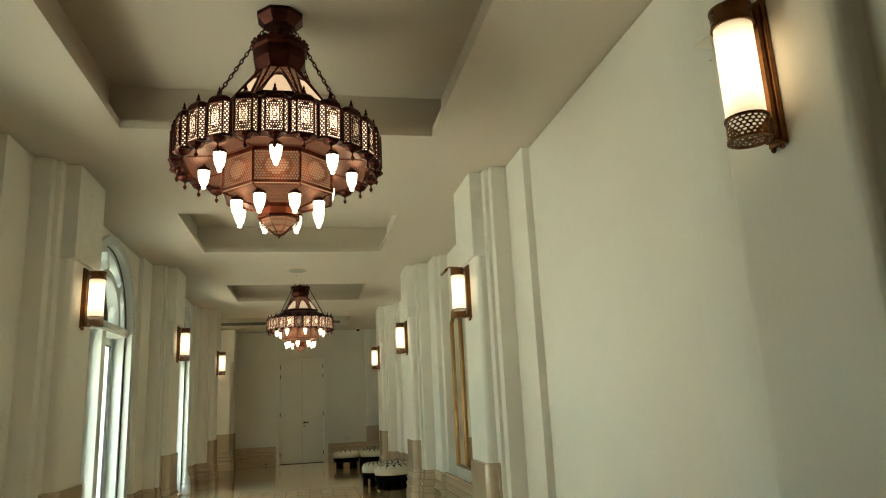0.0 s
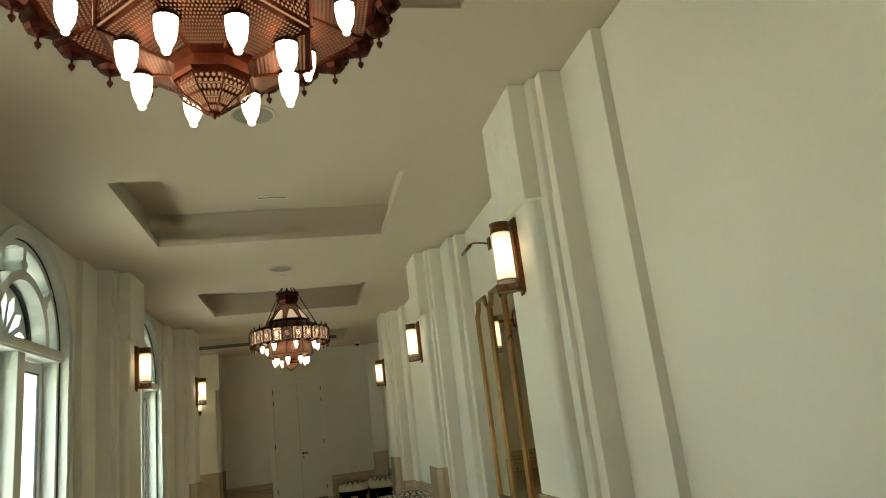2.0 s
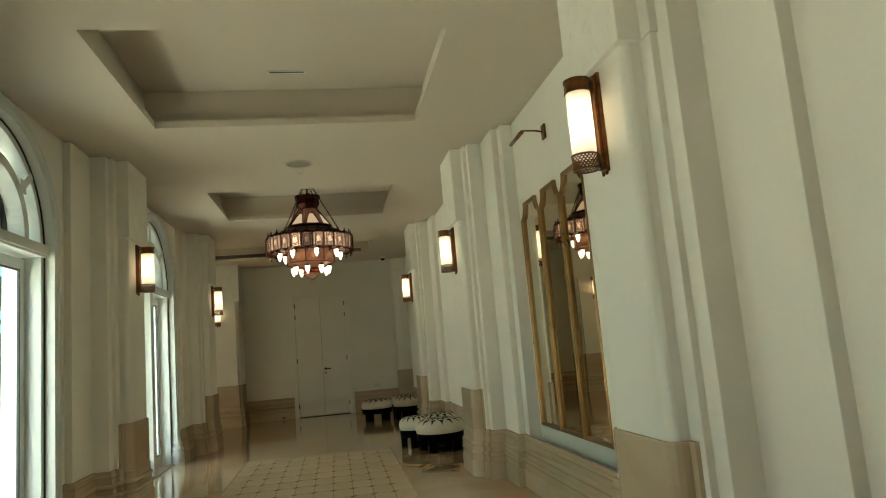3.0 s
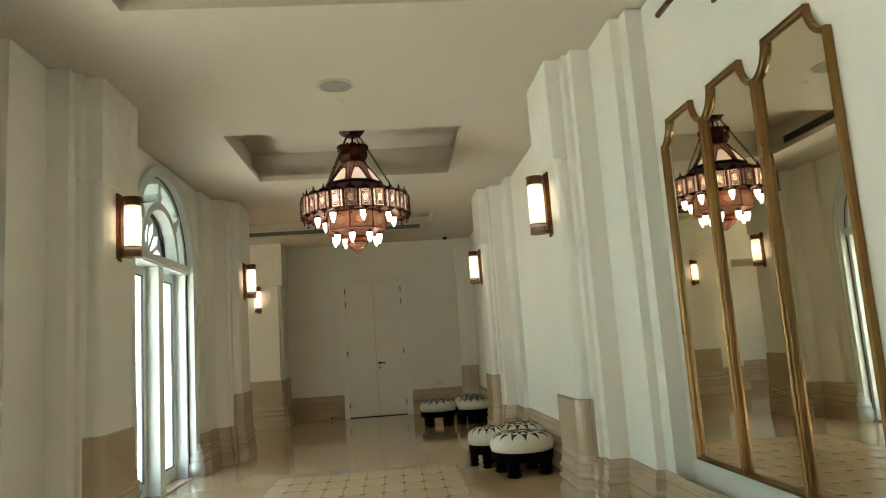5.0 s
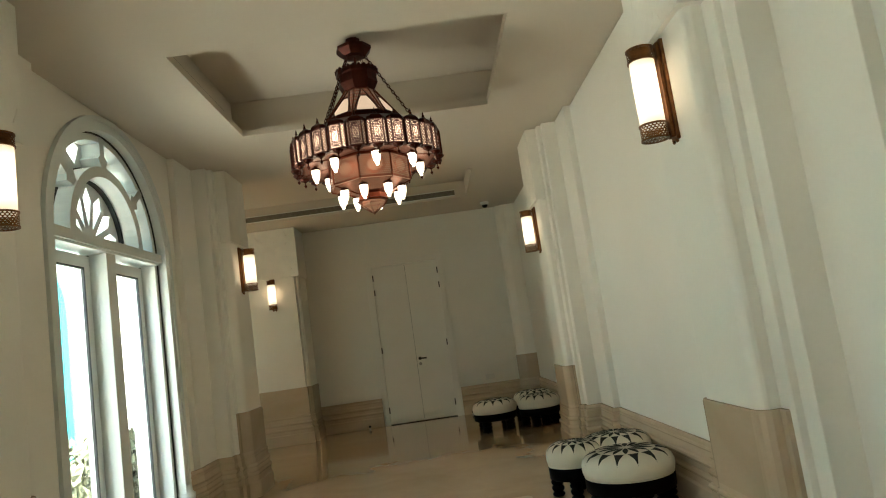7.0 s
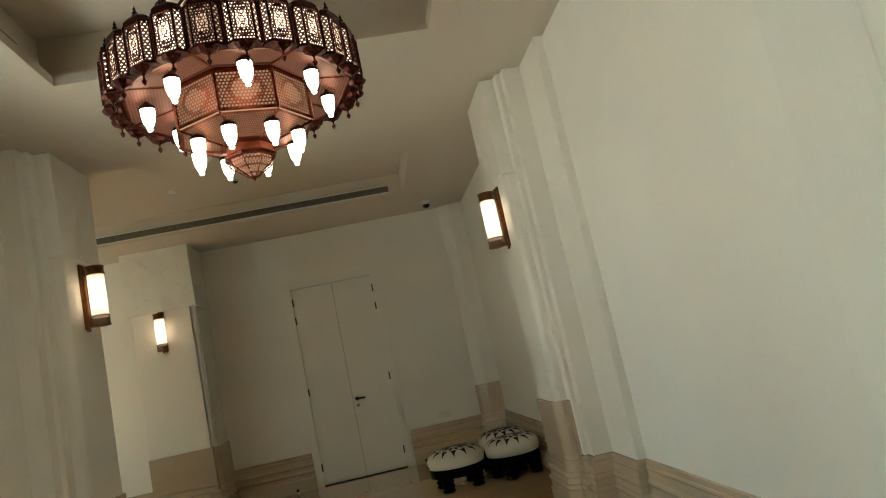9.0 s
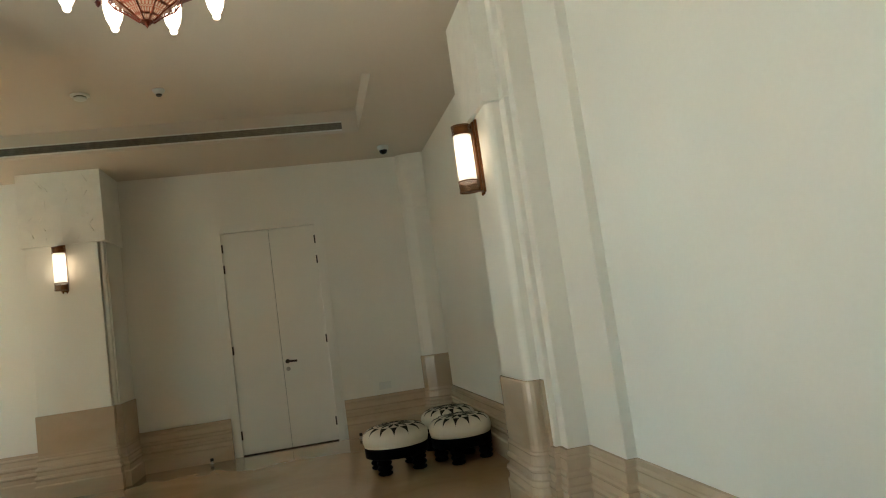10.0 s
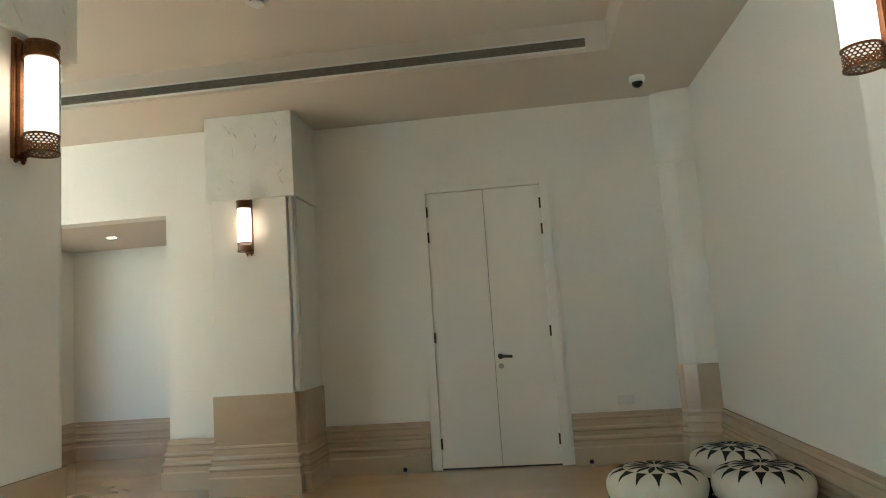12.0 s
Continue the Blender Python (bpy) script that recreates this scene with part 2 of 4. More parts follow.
def prism(bm, pts, z0, z1, bevel=0.0):
    """A plan polygon drawn up from z0 to z1; bevel rounds its upright edges."""
    lo = [bm.verts.new((x, y, z0)) for x, y in pts]
    hi = [bm.verts.new((x, y, z1)) for x, y in pts]
    bm.faces.new(lo), bm.faces.new(hi)
    up = []
    n = len(pts)
    for i in range(n):
        j = (i + 1) % n
        f = bm.faces.new((lo[i], lo[j], hi[j], hi[i]))
        up.append(next(e for e in f.edges if set(e.verts) == {lo[i], hi[i]}))
    if bevel:
        bmesh.ops.bevel(bm, geom=up, offset=bevel, segments=3, affect="EDGES", profile=0.5)
    return bm


def sweep(bm, path, prof, side=1):
    """Runs a profile of (offset, height) along a plan path, mitred; it stands out to the left of the way, or to the right with side -1."""
    ns = []
    for (x0, y0), (x1, y1) in zip(path, path[1:]):
        d = math.hypot(x1 - x0, y1 - y0)
        ns.append((-(y1 - y0) / d * side, (x1 - x0) / d * side))
    rows = []
    for i, (x, y) in enumerate(path):
        a, b = ns[max(i - 1, 0)], ns[min(i, len(ns) - 1)]
        k = 1 + a[0] * b[0] + a[1] * b[1]
        m = ((a[0] + b[0]) / k, (a[1] + b[1]) / k)
        rows.append([bm.verts.new((x + m[0] * o, y + m[1] * o, z)) for o, z in prof])
    for a, b in zip(rows, rows[1:]):
        for i in range(len(prof) - 1):
            bm.faces.new((a[i], b[i], b[i + 1], a[i + 1]))
    for r in (rows[0], rows[-1]):
        if len(r) > 2:
            bm.faces.new(r)
    return bm


def tube(bm, pts, r, n=8, closed=False):
    """A round bar along a run of points."""
    pts = [Vector(p) for p in pts]
    rings = []
    for i, p in enumerate(pts):
        if closed:
            d = pts[(i + 1) % len(pts)] - pts[i - 1]
        else:
            d = pts[min(i + 1, len(pts) - 1)] - pts[max(i - 1, 0)]
        q = d.to_track_quat("Z", "Y")
        rings.append([bm.verts.new(p + q @ Vector((r * math.cos(2 * math.pi * k / n), r * math.sin(2 * math.pi * k / n), 0))) for k in range(n)])
    pairs = list(zip(rings, rings[1:])) + ([(rings[-1], rings[0])] if closed else [])
    for a, b in pairs:
        for k in range(n):
            bm.faces.new((a[k], a[(k + 1) % n], b[(k + 1) % n], b[k]))
    if not closed:
        bm.faces.new(rings[0]), bm.faces.new(rings[-1])
    return bm


def pierced(bm, place, cols, rows, hole=0.62, depth=None, star=False):
    """A plate pierced by a honeycomb of holes. place(u, v) gives the point for u in -1..1, v in 0..1."""
    dx, dy = 2.0 / cols, 1.0 / rows
    for r in range(rows):
        for c in range(cols):
            u0, v0 = -1 + dx * (c + 0.5 + (0.25 if r % 2 else -0.25)), dy * (r + 0.5)
            h = hole
            if star:
                far = math.hypot(u0, (v0 - 0.5) * 2)
                h = 0.74 if far < 0.5 else (0.36 if far < 0.66 else hole)
            inner, outer = [], []
            for k in range(6):
                a = math.pi / 6 + k * math.pi / 3
                cu, cv = math.cos(a), math.sin(a)
                ou = max(-1, min(1, u0 + cu * dx * 0.578))
                ov = max(0, min(1, v0 + cv * dy * 0.667))
                outer.append(bm.verts.new(place(ou, ov)))
                inner.append(bm.verts.new(place(max(-0.97, min(0.97, u0 + cu * dx * 0.578 * h)), max(0.02, min(0.98, v0 + cv * dy * 0.667 * h)))))
            for k in range(6):
                j = (k + 1) % 6
                try:
                    bm.faces.new((outer[k], outer[j], inner[j], inner[k]))
                except ValueError:
                    pass
    return bm


# ---------- floor and ceiling ----------
X0, X1 = -6.3, 2.6
structure("floor", boxes((-2.36, X1, BACK, 14.02, -0.12, 0.0), (X0, X1, 14.02, 20.2, -0.12, 0.0)), FLOOR_STONE, "polished beige marble floor with warm brown clouding")


def slab_with_holes(bm, x0, x1, y0, y1, holes, z0, z1):
    """A slab split into boxes round rectangular holes that follow one another along y."""
    y = y0
    for hx0, hx1, hy0, hy1 in sorted(holes, key=lambda h: h[2]):
        box(bm, x0, x1, y, hy0, z0, z1)
        box(bm, x0, hx0, hy0, hy1, z0, z1)
        box(bm, hx1, x1, hy0, hy1, z0, z1)
        y = hy1
    box(bm, x0, x1, y, y1, z0, z1)


def coffer(bm, x0, x1, y0, y1, step=0.11, lip=0.062, top=COFFER):
    """A stepped coffer above a hole: a low lip, a set-back and a flat top."""
    z = CEIL + lip
    a = (x0 - step, x1 + step, y0 - step, y1 + step)
    t = 0.05
    for r in ((a[0] - t, a[0], a[2] - t, a[3] + t), (a[1], a[1] + t, a[2] - t, a[3] + t), (a[0], a[1], a[2] - t, a[2]), (a[0], a[1], a[3], a[3] + t)):
        box(bm, *r, z, top + 0.06)
    box(bm, *a, top, top + 0.06)


HOLES = [(-1.135, 1.14, -1.72, 0.1), (-1.135, 1.14, 2.46, 4.305), (-1.135, 1.14, 6.535, 8.36), (-1.135, 1.14, 10.775, 12.55)]
END_HOLE = (-5.2, 1.12, 14.97, 16.66)
bm = bmesh.new()
slab_with_holes(bm, -2.45, X1, BACK, 14.2, HOLES, CEIL, CEIL + 0.062)
slab_with_holes(bm, X0, X1, 14.2, END + 0.2, [END_HOLE], CEIL, CEIL + 0.085)
for h in HOLES:
    coffer(bm, *h)
coffer(bm, *END_HOLE, 0.0, 0.085, END_COFFER)
structure("ceiling", bm, SHADED_CEILING_PAINT, "pale painted ceiling with stepped rectangular coffers, shade put into its colour")
structure("roof_slab", boxes((-2.5, X1 + 0.4, BACK - 0.4, 14.0, 3.85, 4.0), (X0 - 0.4, X1 + 0.4, 14.0, 20.6, 3.85, 4.0)), STUCCO)

# ---------- walls ----------
bm = boxes((WALL, X1, BACK, PIL[2] + 1.05, 0, CEIL - 0.012), (MIRROR_WALL, X1, PIL[2] + 1.05, PIL[3] - 1.12, 0, CEIL - 0.012),
           (WALL, X1, PIL[3] - 1.12, END + 0.2, 0, CEIL - 0.012))
structure("wall_right", bm, PLASTER, "smooth cream plaster wall")
structure("wall_back", boxes((-2.45, X1, BACK - 0.2, BACK, 0, CEIL)), PLASTER)

OPEN, SPRING = 0.905, 2.36                     # arched opening: half width and springing height


def arched_wall(bm, y0, y1, yc):
    """A stretch of wall with an arched opening in it."""
    out = [(y0, 0), (yc - OPEN, 0)]
    out += [(yc - OPEN * math.cos(a), SPRING + OPEN * math.sin(a)) for a in np.linspace(0, math.pi, 33)]
    out += [(yc + OPEN, 0), (y1, 0), (y1, CEIL), (y0, CEIL)]
    near = [bm.verts.new((-WALL, y, z)) for y, z in out]
    far = [bm.verts.new((-WALL - 0.38, y, z)) for y, z in out]
    bm.faces.new(near), bm.faces.new(far)
    for i in range(len(out)):
        j = (i + 1) % len(out)
        bm.faces.new((near[i], near[j], far[j], far[i]))


bm = bmesh.new()
for a, b, c in list(zip(PIL, PIL[1:], BAYS))[1:]:
    arched_wall(bm, a, b if b < 13 else 14.2, c)
box(bm, -WALL - 0.38, -WALL, BACK, PIL[1], 0, CEIL)
structure("wall_left", bm, PLASTER, "cream plaster wall with tall arched openings")
# end room: wall beyond the corridor's corner, far side wall with a daylight opening, end wall with door and passage openings
TEAL_X, TEAL_R, TEAL_SPRING = -4.65, 1.0, 2.15
for nm, ya, yb, mt, top in (("wall_room", 14.1, 14.2, PLASTER, CEIL), ("wall_wing_outside", 13.98, 14.1, STUCCO, 4.4)):
    out = [(X0, 0), (TEAL_X - TEAL_R, 0)] + [(TEAL_X - TEAL_R * math.cos(a), TEAL_SPRING + TEAL_R * math.sin(a)) for a in np.linspace(0, math.pi, 33)]
    out += [(TEAL_X + TEAL_R, 0), (-WALL - 0.375, 0), (-WALL - 0.375, top), (X0, top)]
    bm = bmesh.new()
    near, far = [bm.verts.new((x, ya, z)) for x, z in out], [bm.verts.new((x, yb, z)) for x, z in out]
    bm.faces.new(near), bm.faces.new(far)
    for i in range(len(out)):
        j = (i + 1) % len(out)
        bm.faces.new((near[i], near[j], far[j], far[i]))
    structure(nm, bm, mt)
structure("wall_room_side", boxes((X0 - 0.3, X0, 13.98, 20.2, 0, 4.4)), STUCCO)
structure("wall_end", boxes((-1.70, -0.60, END, END + 0.2, 0, CEIL), (0.60, X1, END, END + 0.2, 0, CEIL), (-0.60, 0.60, END, END + 0.2, 2.66, CEIL)), PLASTER, "plain cream plaster end wall")
structure("wall_passage", boxes((-3.08, -1.70, 17.60, 17.80, 0, CEIL), (-4.95, -3.08, 17.60, 17.80, 2.59, CEIL), (X0, -4.95, 17.60, 17.80, 0, CEIL)), PLASTER,
          "cream plaster wall with a square passage opening")
structure("wall_passage_back", boxes((X0, -1.72, 19.5, 19.7, 0, 2.9), (-5.6, -5.4, 17.80, 19.5, 0, 2.9), (-1.92, -1.72, 17.80, 19.5, 0, 2.9)), PLASTER)
structure("ceiling_passage", boxes((-5.6, -1.72, 17.80, 19.7, 2.60, 2.75)), SHADED_CEILING_PAINT)
structure("wall_behind_door", boxes((-0.9, 0.9, 18.3, 18.4, 0, 3.0)), PLASTER)

# ---------- pilasters ----------
PX = 1.65                                     # face of a pilaster's shaft


def shaft_plan(cut=False):
    """Plan of a stepped pilaster, x from its face into the wall, y along it."""
    half = [(0.0, 0.245), (0.003, 0.262), (0.011, 0.279), (0.024, 0.292), (0.04, 0.30), (0.09, 0.30), (0.09, 0.405), (0.125, 0.405), (0.125, 0.51), (0.268, 0.51), (0.268, 0.98), (0.5, 0.98)]
    left = [(x, -y) for x, y in reversed(half)]
    if cut:
        half = half[:6] + [(0.09, 0.32), (0.5, 0.32)]
    return left + half


MOULD = [(0.0, 0.0), (0.062, 0.0), (0.062, 0.15), (0.056, 0.160), (0.048, 0.165), (0.048, 0.212), (0.056, 0.220), (0.060, 0.234), (0.053, 0.250), (0.038, 0.257),
         (0.036, 0.295), (0.045, 0.303), (0.050, 0.318), (0.045, 0.333), (0.030, 0.342), (0.026, 0.395), (0.031, 0.405), (0.028, 0.418), (0.020, 0.424), (0.020, 0.456), (0.0, 0.456)]
SLAB = [(0.0, 0.456), (0.020, 0.456), (0.020, 0.842), (0.016, 0.850), (0.0, 0.850)]


def relief(bm, half, z0, z1, x, seed):
    """Low branching ridges, as on the carved head of a pilaster."""
    rnd = random.Random(seed)
    n = 5
    for k in range(n):
        y = -half + (k + 0.5) * 2 * half / n
        pts, z = [], z0 + 0.03
        while z < z1 - 0.05:
            pts.append((x, y, z))
            z += rnd.uniform(0.05, 0.11)
            y = max(-half + 0.02, min(half - 0.02, y + rnd.choice((-1, 0, 0, 1)) * rnd.uniform(0.03, 0.07)))
        pts.append((x, y, z1 - 0.02))
        tube(bm, pts, 0.0155, 10)


def pilaster(at, cut=False):
    p = thing("pilaster", "stepped cream plaster pilaster with carved head and marble base", "pilaster", at, "corridor pilasters")
    part("shaft", prism(bmesh.new(), shaft_plan(cut), 0, CEIL - 0.004, 0.004), PLASTER, p)
    head = [(0.5, -0.42), (0.085, -0.42), (0.085, -0.335), (-0.03, -0.335), (-0.03, 0.335), (0.085, 0.335), (0.085, 0.42), (0.5, 0.42)]
    if cut:
        head = head[:5] + [(0.5, 0.335)]
    cap = part("capital", prism(bmesh.new(), head, 2.62, CEIL - 0.002, 0.006), STONE_CAP, p, "carved plaster capital with faint branching relief")
    bm = bmesh.new()
    relief(bm, 0.31, 2.62, CEIL, -0.0158, 3)
    part("relief", bm, STONE_CAP, cap, "", True)
    corner = [(0.0, 0.245), (0.003, 0.262), (0.011, 0.279), (0.024, 0.292), (0.04, 0.30), (0.09, 0.30)]
    path = [(0.13, -0.345), (0.09, -0.345)] + [(x, -y) for x, y in reversed(corner)] + corner
    path += [(0.3, 0.32)] if cut else [(0.09, 0.345), (0.13, 0.345)]
    part("base", sweep(bmesh.new(), path, SLAB), SKIRT_STONE, p, "tall beige marble base slab")
    return p


first = pilaster((PX, PIL[1], 0))
for y in PIL[2:] + PIL[:1]:
    copy_thing(first, pose(PX, y, 0))
for y in PIL[:4]:
    copy_thing(first, pose(-PX, y, 0, 0, 0, 180))
last = pilaster((-PX, PIL[4], 0), cut=True)
last.matrix_basis = pose(-PX, PIL[4], 0) @ Matrix.Diagonal((-1, 1, 1, 1))


def wall_run(y0, y1, face, step=True):
    """The wall's plan line from y0 to y1 on the right side, round the pilasters between; face gives the bay's wall at a height y."""
    pts = [(face(y0), y0)]
    for p in PIL:
        if not y0 - 0.6 < p < y1 + 0.6:
            continue
        for x, y in shaft_plan()[1:-1]:
            if abs(y) > 0.97:
                if y0 < p + y < y1:
                    f = face(p + y * 1.03)
                    pts += [(f, p + y), (PX + x, p + y)] if y < 0 else [(PX + x, p + y), (f, p + y)]
            elif y0 < p + y < y1:
                pts.append((PX + x, p + y))
    pts.append((face(y1), y1))
    return pts


def right_face(y):
    return MIRROR_WALL if PIL[2] + 1.05 < y < PIL[3] - 1.12 else WALL


run = wall_run(BACK, 17.79, right_face)
run += [(1.80, 17.82), (1.70, 17.86), (1.67, 17.9), (1.67, END), (0.66, END)]
structure("baseboard_right", sweep(bmesh.new(), run, MOULD), SKIRT_STONE, "moulded beige marble skirting")
for y0, y1 in zip([BACK] + [b + 0.99 for b in BAYS[1:]], [b - 0.99 for b in BAYS[1:]]):
    left = [(-x, y) for x, y in wall_run(y0, y1, lambda y: WALL)]
    structure("baseboard_left", sweep(bmesh.new(), left, MOULD, -1), SKIRT_STONE, "moulded beige marble skirting")
tail = [(-WALL, BAYS[-1] + 0.99)] + [(-PX - x, PIL[4] + y) for x, y in shaft_plan(True)[1:-2]] + [(-PX - 0.09, 14.2), (-X1, 14.2), (X0, 14.2)]
structure("baseboard_left", sweep(bmesh.new(), tail, MOULD, -1), SKIRT_STONE, "moulded beige marble skirting")
structure("baseboard_end", sweep(bmesh.new(), [(-0.66, END), (-1.69, END), (-1.69, 17.36), (-1.75, 17.36), (-1.75, 17.27), (-2.46, 17.27), (-2.46, 17.60), (-3.08, 17.60), (-3.08, 17.80)], MOULD, 1),
          SKIRT_STONE, "moulded beige marble skirting")
structure("baseboard_passage", sweep(bmesh.new(), [(-1.92, 19.5), (-5.4, 19.5), (-5.4, 17.8)], MOULD, 1), SKIRT_STONE)

# engaged column by the passage
col = thing("engaged_column", "square cream column with carved head, marble base and notched corner", "column", (-2.075, 17.6, 0))
part("shaft", prism(bmesh.new(), [(-0.385, 0), (-0.385, -0.33), (0.325, -0.33), (0.325, -0.24), (0.385, -0.24), (0.385, 0.34), (-0.385, 0.34)], 0, CEIL - 0.004, 0.006), PLASTER, col)
cap = part("capital", prism(bmesh.new(), [(-0.42, 0), (-0.42, -0.36), (0.415, -0.36), (0.415, 0.32), (-0.42, 0.32)], 2.60, CEIL - 0.002, 0.006), STONE_CAP, col, "carved plaster capital with faint branching relief")
bm = bmesh.new()
relief(bm, 0.39, 2.60, CEIL, 0.0152, 8)
for v in bm.verts:
    v.co = Vector((v.co.y, -0.361 + v.co.x, v.co.z))
part("relief", bm, STONE_CAP, cap, "", True)
part("base", sweep(bmesh.new(), [(0.385, 0.34), (0.385, -0.24), (0.325, -0.24), (0.325, -0.33), (-0.385, -0.33), (-0.385, 0)], SLAB), SKIRT_STONE, col, "tall beige marble base slab")
part("corner_roll", lathe(bmesh.new(), [(0.026, 0.86), (0.026, 2.60)], 14, 0, (0.352, -0.275, 0)), PLASTER, col, "", True)

# corner piece at the end wall
cor = thing("corner_pilaster", "curved cream corner pilaster with tall marble base", "pilaster", (1.98, END, 0))
CURVE = [(-0.31, 0.0), (-0.31, -0.02), (-0.28, -0.06), (-0.18, -0.10), (0.0, -0.13)]
part("shaft", prism(bmesh.new(), CURVE + [(0.1, 0.1)], 0, CEIL - 0.004), PLASTER, cor)
part("capital", prism(bmesh.new(), [(-0.325, 0.0), (-0.325, -0.03), (-0.29, -0.075), (-0.185, -0.118), (0.0, -0.15), (0.1, 0.1)], 2.70, CEIL - 0.002), STONE_CAP, cor, "carved plaster capital")
part("base", sweep(bmesh.new(), list(reversed(CURVE)), SLAB, -1 * -1), SKIRT_STONE, cor, "tall beige marble base slab")


# ---------- arched windows ----------
def arc_band(bm, r0, r1, a0, a1, x0, x1, z, n=28):
    """A curved bar: radii r0..r1, angles a0..a1 in degrees, depth x0..x1, about (0, z)."""
    rings = []
    for a in np.linspace(radians(a0), radians(a1), n):
        c, s = math.cos(a), math.sin(a)
        rings.append([bm.verts.new((x, r * c, z + r * s)) for r, x in ((r0, x0), (r1, x0), (r1, x1), (r0, x1))])
    for a, b in zip(rings, rings[1:]):
        for k in range(4):
            bm.faces.new((a[k], a[(k + 1) % 4], b[(k + 1) % 4], b[k]))
    bm.faces.new(rings[0]), bm.faces.new(rings[-1])


def petal_plate(bm, sectors, x, thick):
    """A fretted plate: each sector (a0, a1, r0, r1) holds one petal-shaped opening."""
    for a0, a1, r0, r1 in sectors:
        m, s, d = (a0 + a1) / 2, a1 - a0, r1 - r0

        def at(r, a):
            return bm.verts.new((x, r * math.cos(radians(a)), r * math.sin(radians(a))))
        o = [at(r0, a0), at(r0 + d * 0.7, a0), at(r1, a0), at(r1, m), at(r1, a1), at(r0 + d * 0.7, a1), at(r0, a1)]
        h = [at(r0 + d * 0.22, m), at(r0 + d * 0.70, m - s * 0.34), at(r0 + d * 0.90, m), at(r0 + d * 0.70, m + s * 0.34)]
        for q in ((o[0], o[1], h[1], h[0]), (o[1], o[2], o[3], h[2], h[1]), (o[3], o[4], o[5], h[3], h[2]), (o[5], o[6], h[0], h[3]), (o[6], o[0], h[0])):
            bm.faces.new(q)
    bmesh.ops.remove_doubles(bm, verts=bm.verts, dist=0.0005)
    bmesh.ops.solidify(bm, geom=list(bm.faces), thickness=thick)
    return bm


def window(at):
    """A tall arched garden door with a fan light. x local: into the room."""
    w = thing("window_1", "tall white arched window with fan light over glazed double doors", "window", at, "corridor windows", "structure")
    bm = bmesh.new()
    arc_band(bm, OPEN - 0.004, OPEN + 0.065, 0, 180, -0.05, 0.022, SPRING)
    arc_band(bm, OPEN + 0.065, OPEN + 0.105, 0, 180, -0.05, 0.034, SPRING)
    for s in (-1, 1):
        box(bm, -0.05, 0.022, *sorted((s * (OPEN - 0.004), s * (OPEN + 0.065))), 0, SPRING)
        box(bm, -0.05, 0.034, *sorted((s * (OPEN + 0.065), s * (OPEN + 0.105))), 0, SPRING)
    part("window_trim", bm, WHITE_PAINT, w, "white moulded arch surround")
    bm = bmesh.new()
    for s in (-1, 1):
        c = (0.0, s * (OPEN + 0.055), 0)
        lathe(bm, [(0, 0), (0.095, 0.0), (0.095, 0.14), (0.080, 0.16), (0.088, 0.18), (0.088, 0.21), (0.066, 0.23), (0.075, 0.26), (0.075, 0.29), (0.052, 0.31), (0.05, 0.36), (0, 0.36)], 14, 0, c)
    part("jamb_foot", bm, WHITE_PAINT, w, "turned white foot of the surround", True)
    bm = bmesh.new()
    arc_band(bm, OPEN - 0.065, OPEN + 0.012, 0, 180, -0.26, -0.06, SPRING)
    for s in (-1, 1):
        box(bm, -0.26, -0.06, *sorted((s * (OPEN - 0.065), s * (OPEN + 0.012))), 0, SPRING)
    part("window_frame", bm, WHITE_PAINT, w)
    bm = bmesh.new()
    arc_band(bm, OPEN - 0.016, OPEN - 0.005, 0, 180, -0.06, -0.050, SPRING)
    for s in (-1, 1):
        box(bm, -0.06, -0.050, *sorted((s * (OPEN - 0.016), s * (OPEN - 0.005))), 0.0, SPRING)
    part("frame_gasket", bm, GASKET, w, "dark joint round the frame")
    part("transom", boxes((-0.26, -0.015, 0.01 - OPEN, OPEN - 0.01, 2.335, 2.41), (-0.26, -0.035, 0.03 - OPEN, OPEN - 0.03, 2.315, 2.345)), WHITE_PAINT, w)
    part("mullion", boxes((-0.25, -0.05, -0.075, 0.075, 0, 2.315), bevel=0.006), WHITE_PAINT, w)
    bm = bmesh.new()
    arc_band(bm, 0.50, 0.58, 0, 180, -0.25, -0.04, 2.415)
    part("inner_arch", bm, WHITE_PAINT, w)
    for a in (40, 90, 140):
        bm = boxes((-0.24, -0.055, 0.575, OPEN - 0.04, -0.034, 0.034))
        wedge = prism(bmesh.new(), [(0.572, -0.014), (0.668, -0.074), (0.70, -0.030), (0.70, 0.030), (0.668, 0.074), (0.572, 0.014)], -0.238, -0.053)
        for v in wedge.verts:
            v.co = Vector((v.co.z, v.co.x, v.co.y))
        tmp = bpy.data.meshes.new("wedge")
        wedge.to_mesh(tmp)
        wedge.free()
        bm.from_mesh(tmp)
        bpy.data.meshes.remove(tmp)
        m = Matrix.Translation((0, 0, 2.40)) @ Matrix.Rotation(radians(a), 4, "X")
        bmesh.ops.transform(bm, matrix=m, verts=bm.verts)
        part("radial_bar", bm, WHITE_PAINT, w)
    bm = petal_plate(bmesh.new(), [(k * 180 / 7, (k + 1) * 180 / 7, 0.03, 0.505) for k in range(7)], -0.2, 0.03)
    bmesh.ops.translate(bm, vec=(0, 0, 2.412), verts=bm.verts)
    part("fan_fret", bm, WHITE_PAINT, w, "fretted fan of petal openings")
    secs = [(a, b, 0.575, OPEN - 0.05) for a, b in ((2, 20), (20, 38), (42, 65), (65, 88), (92, 115), (115, 138), (142, 160), (160, 178))]
    bm = petal_plate(bmesh.new(), secs, -0.2, 0.03)
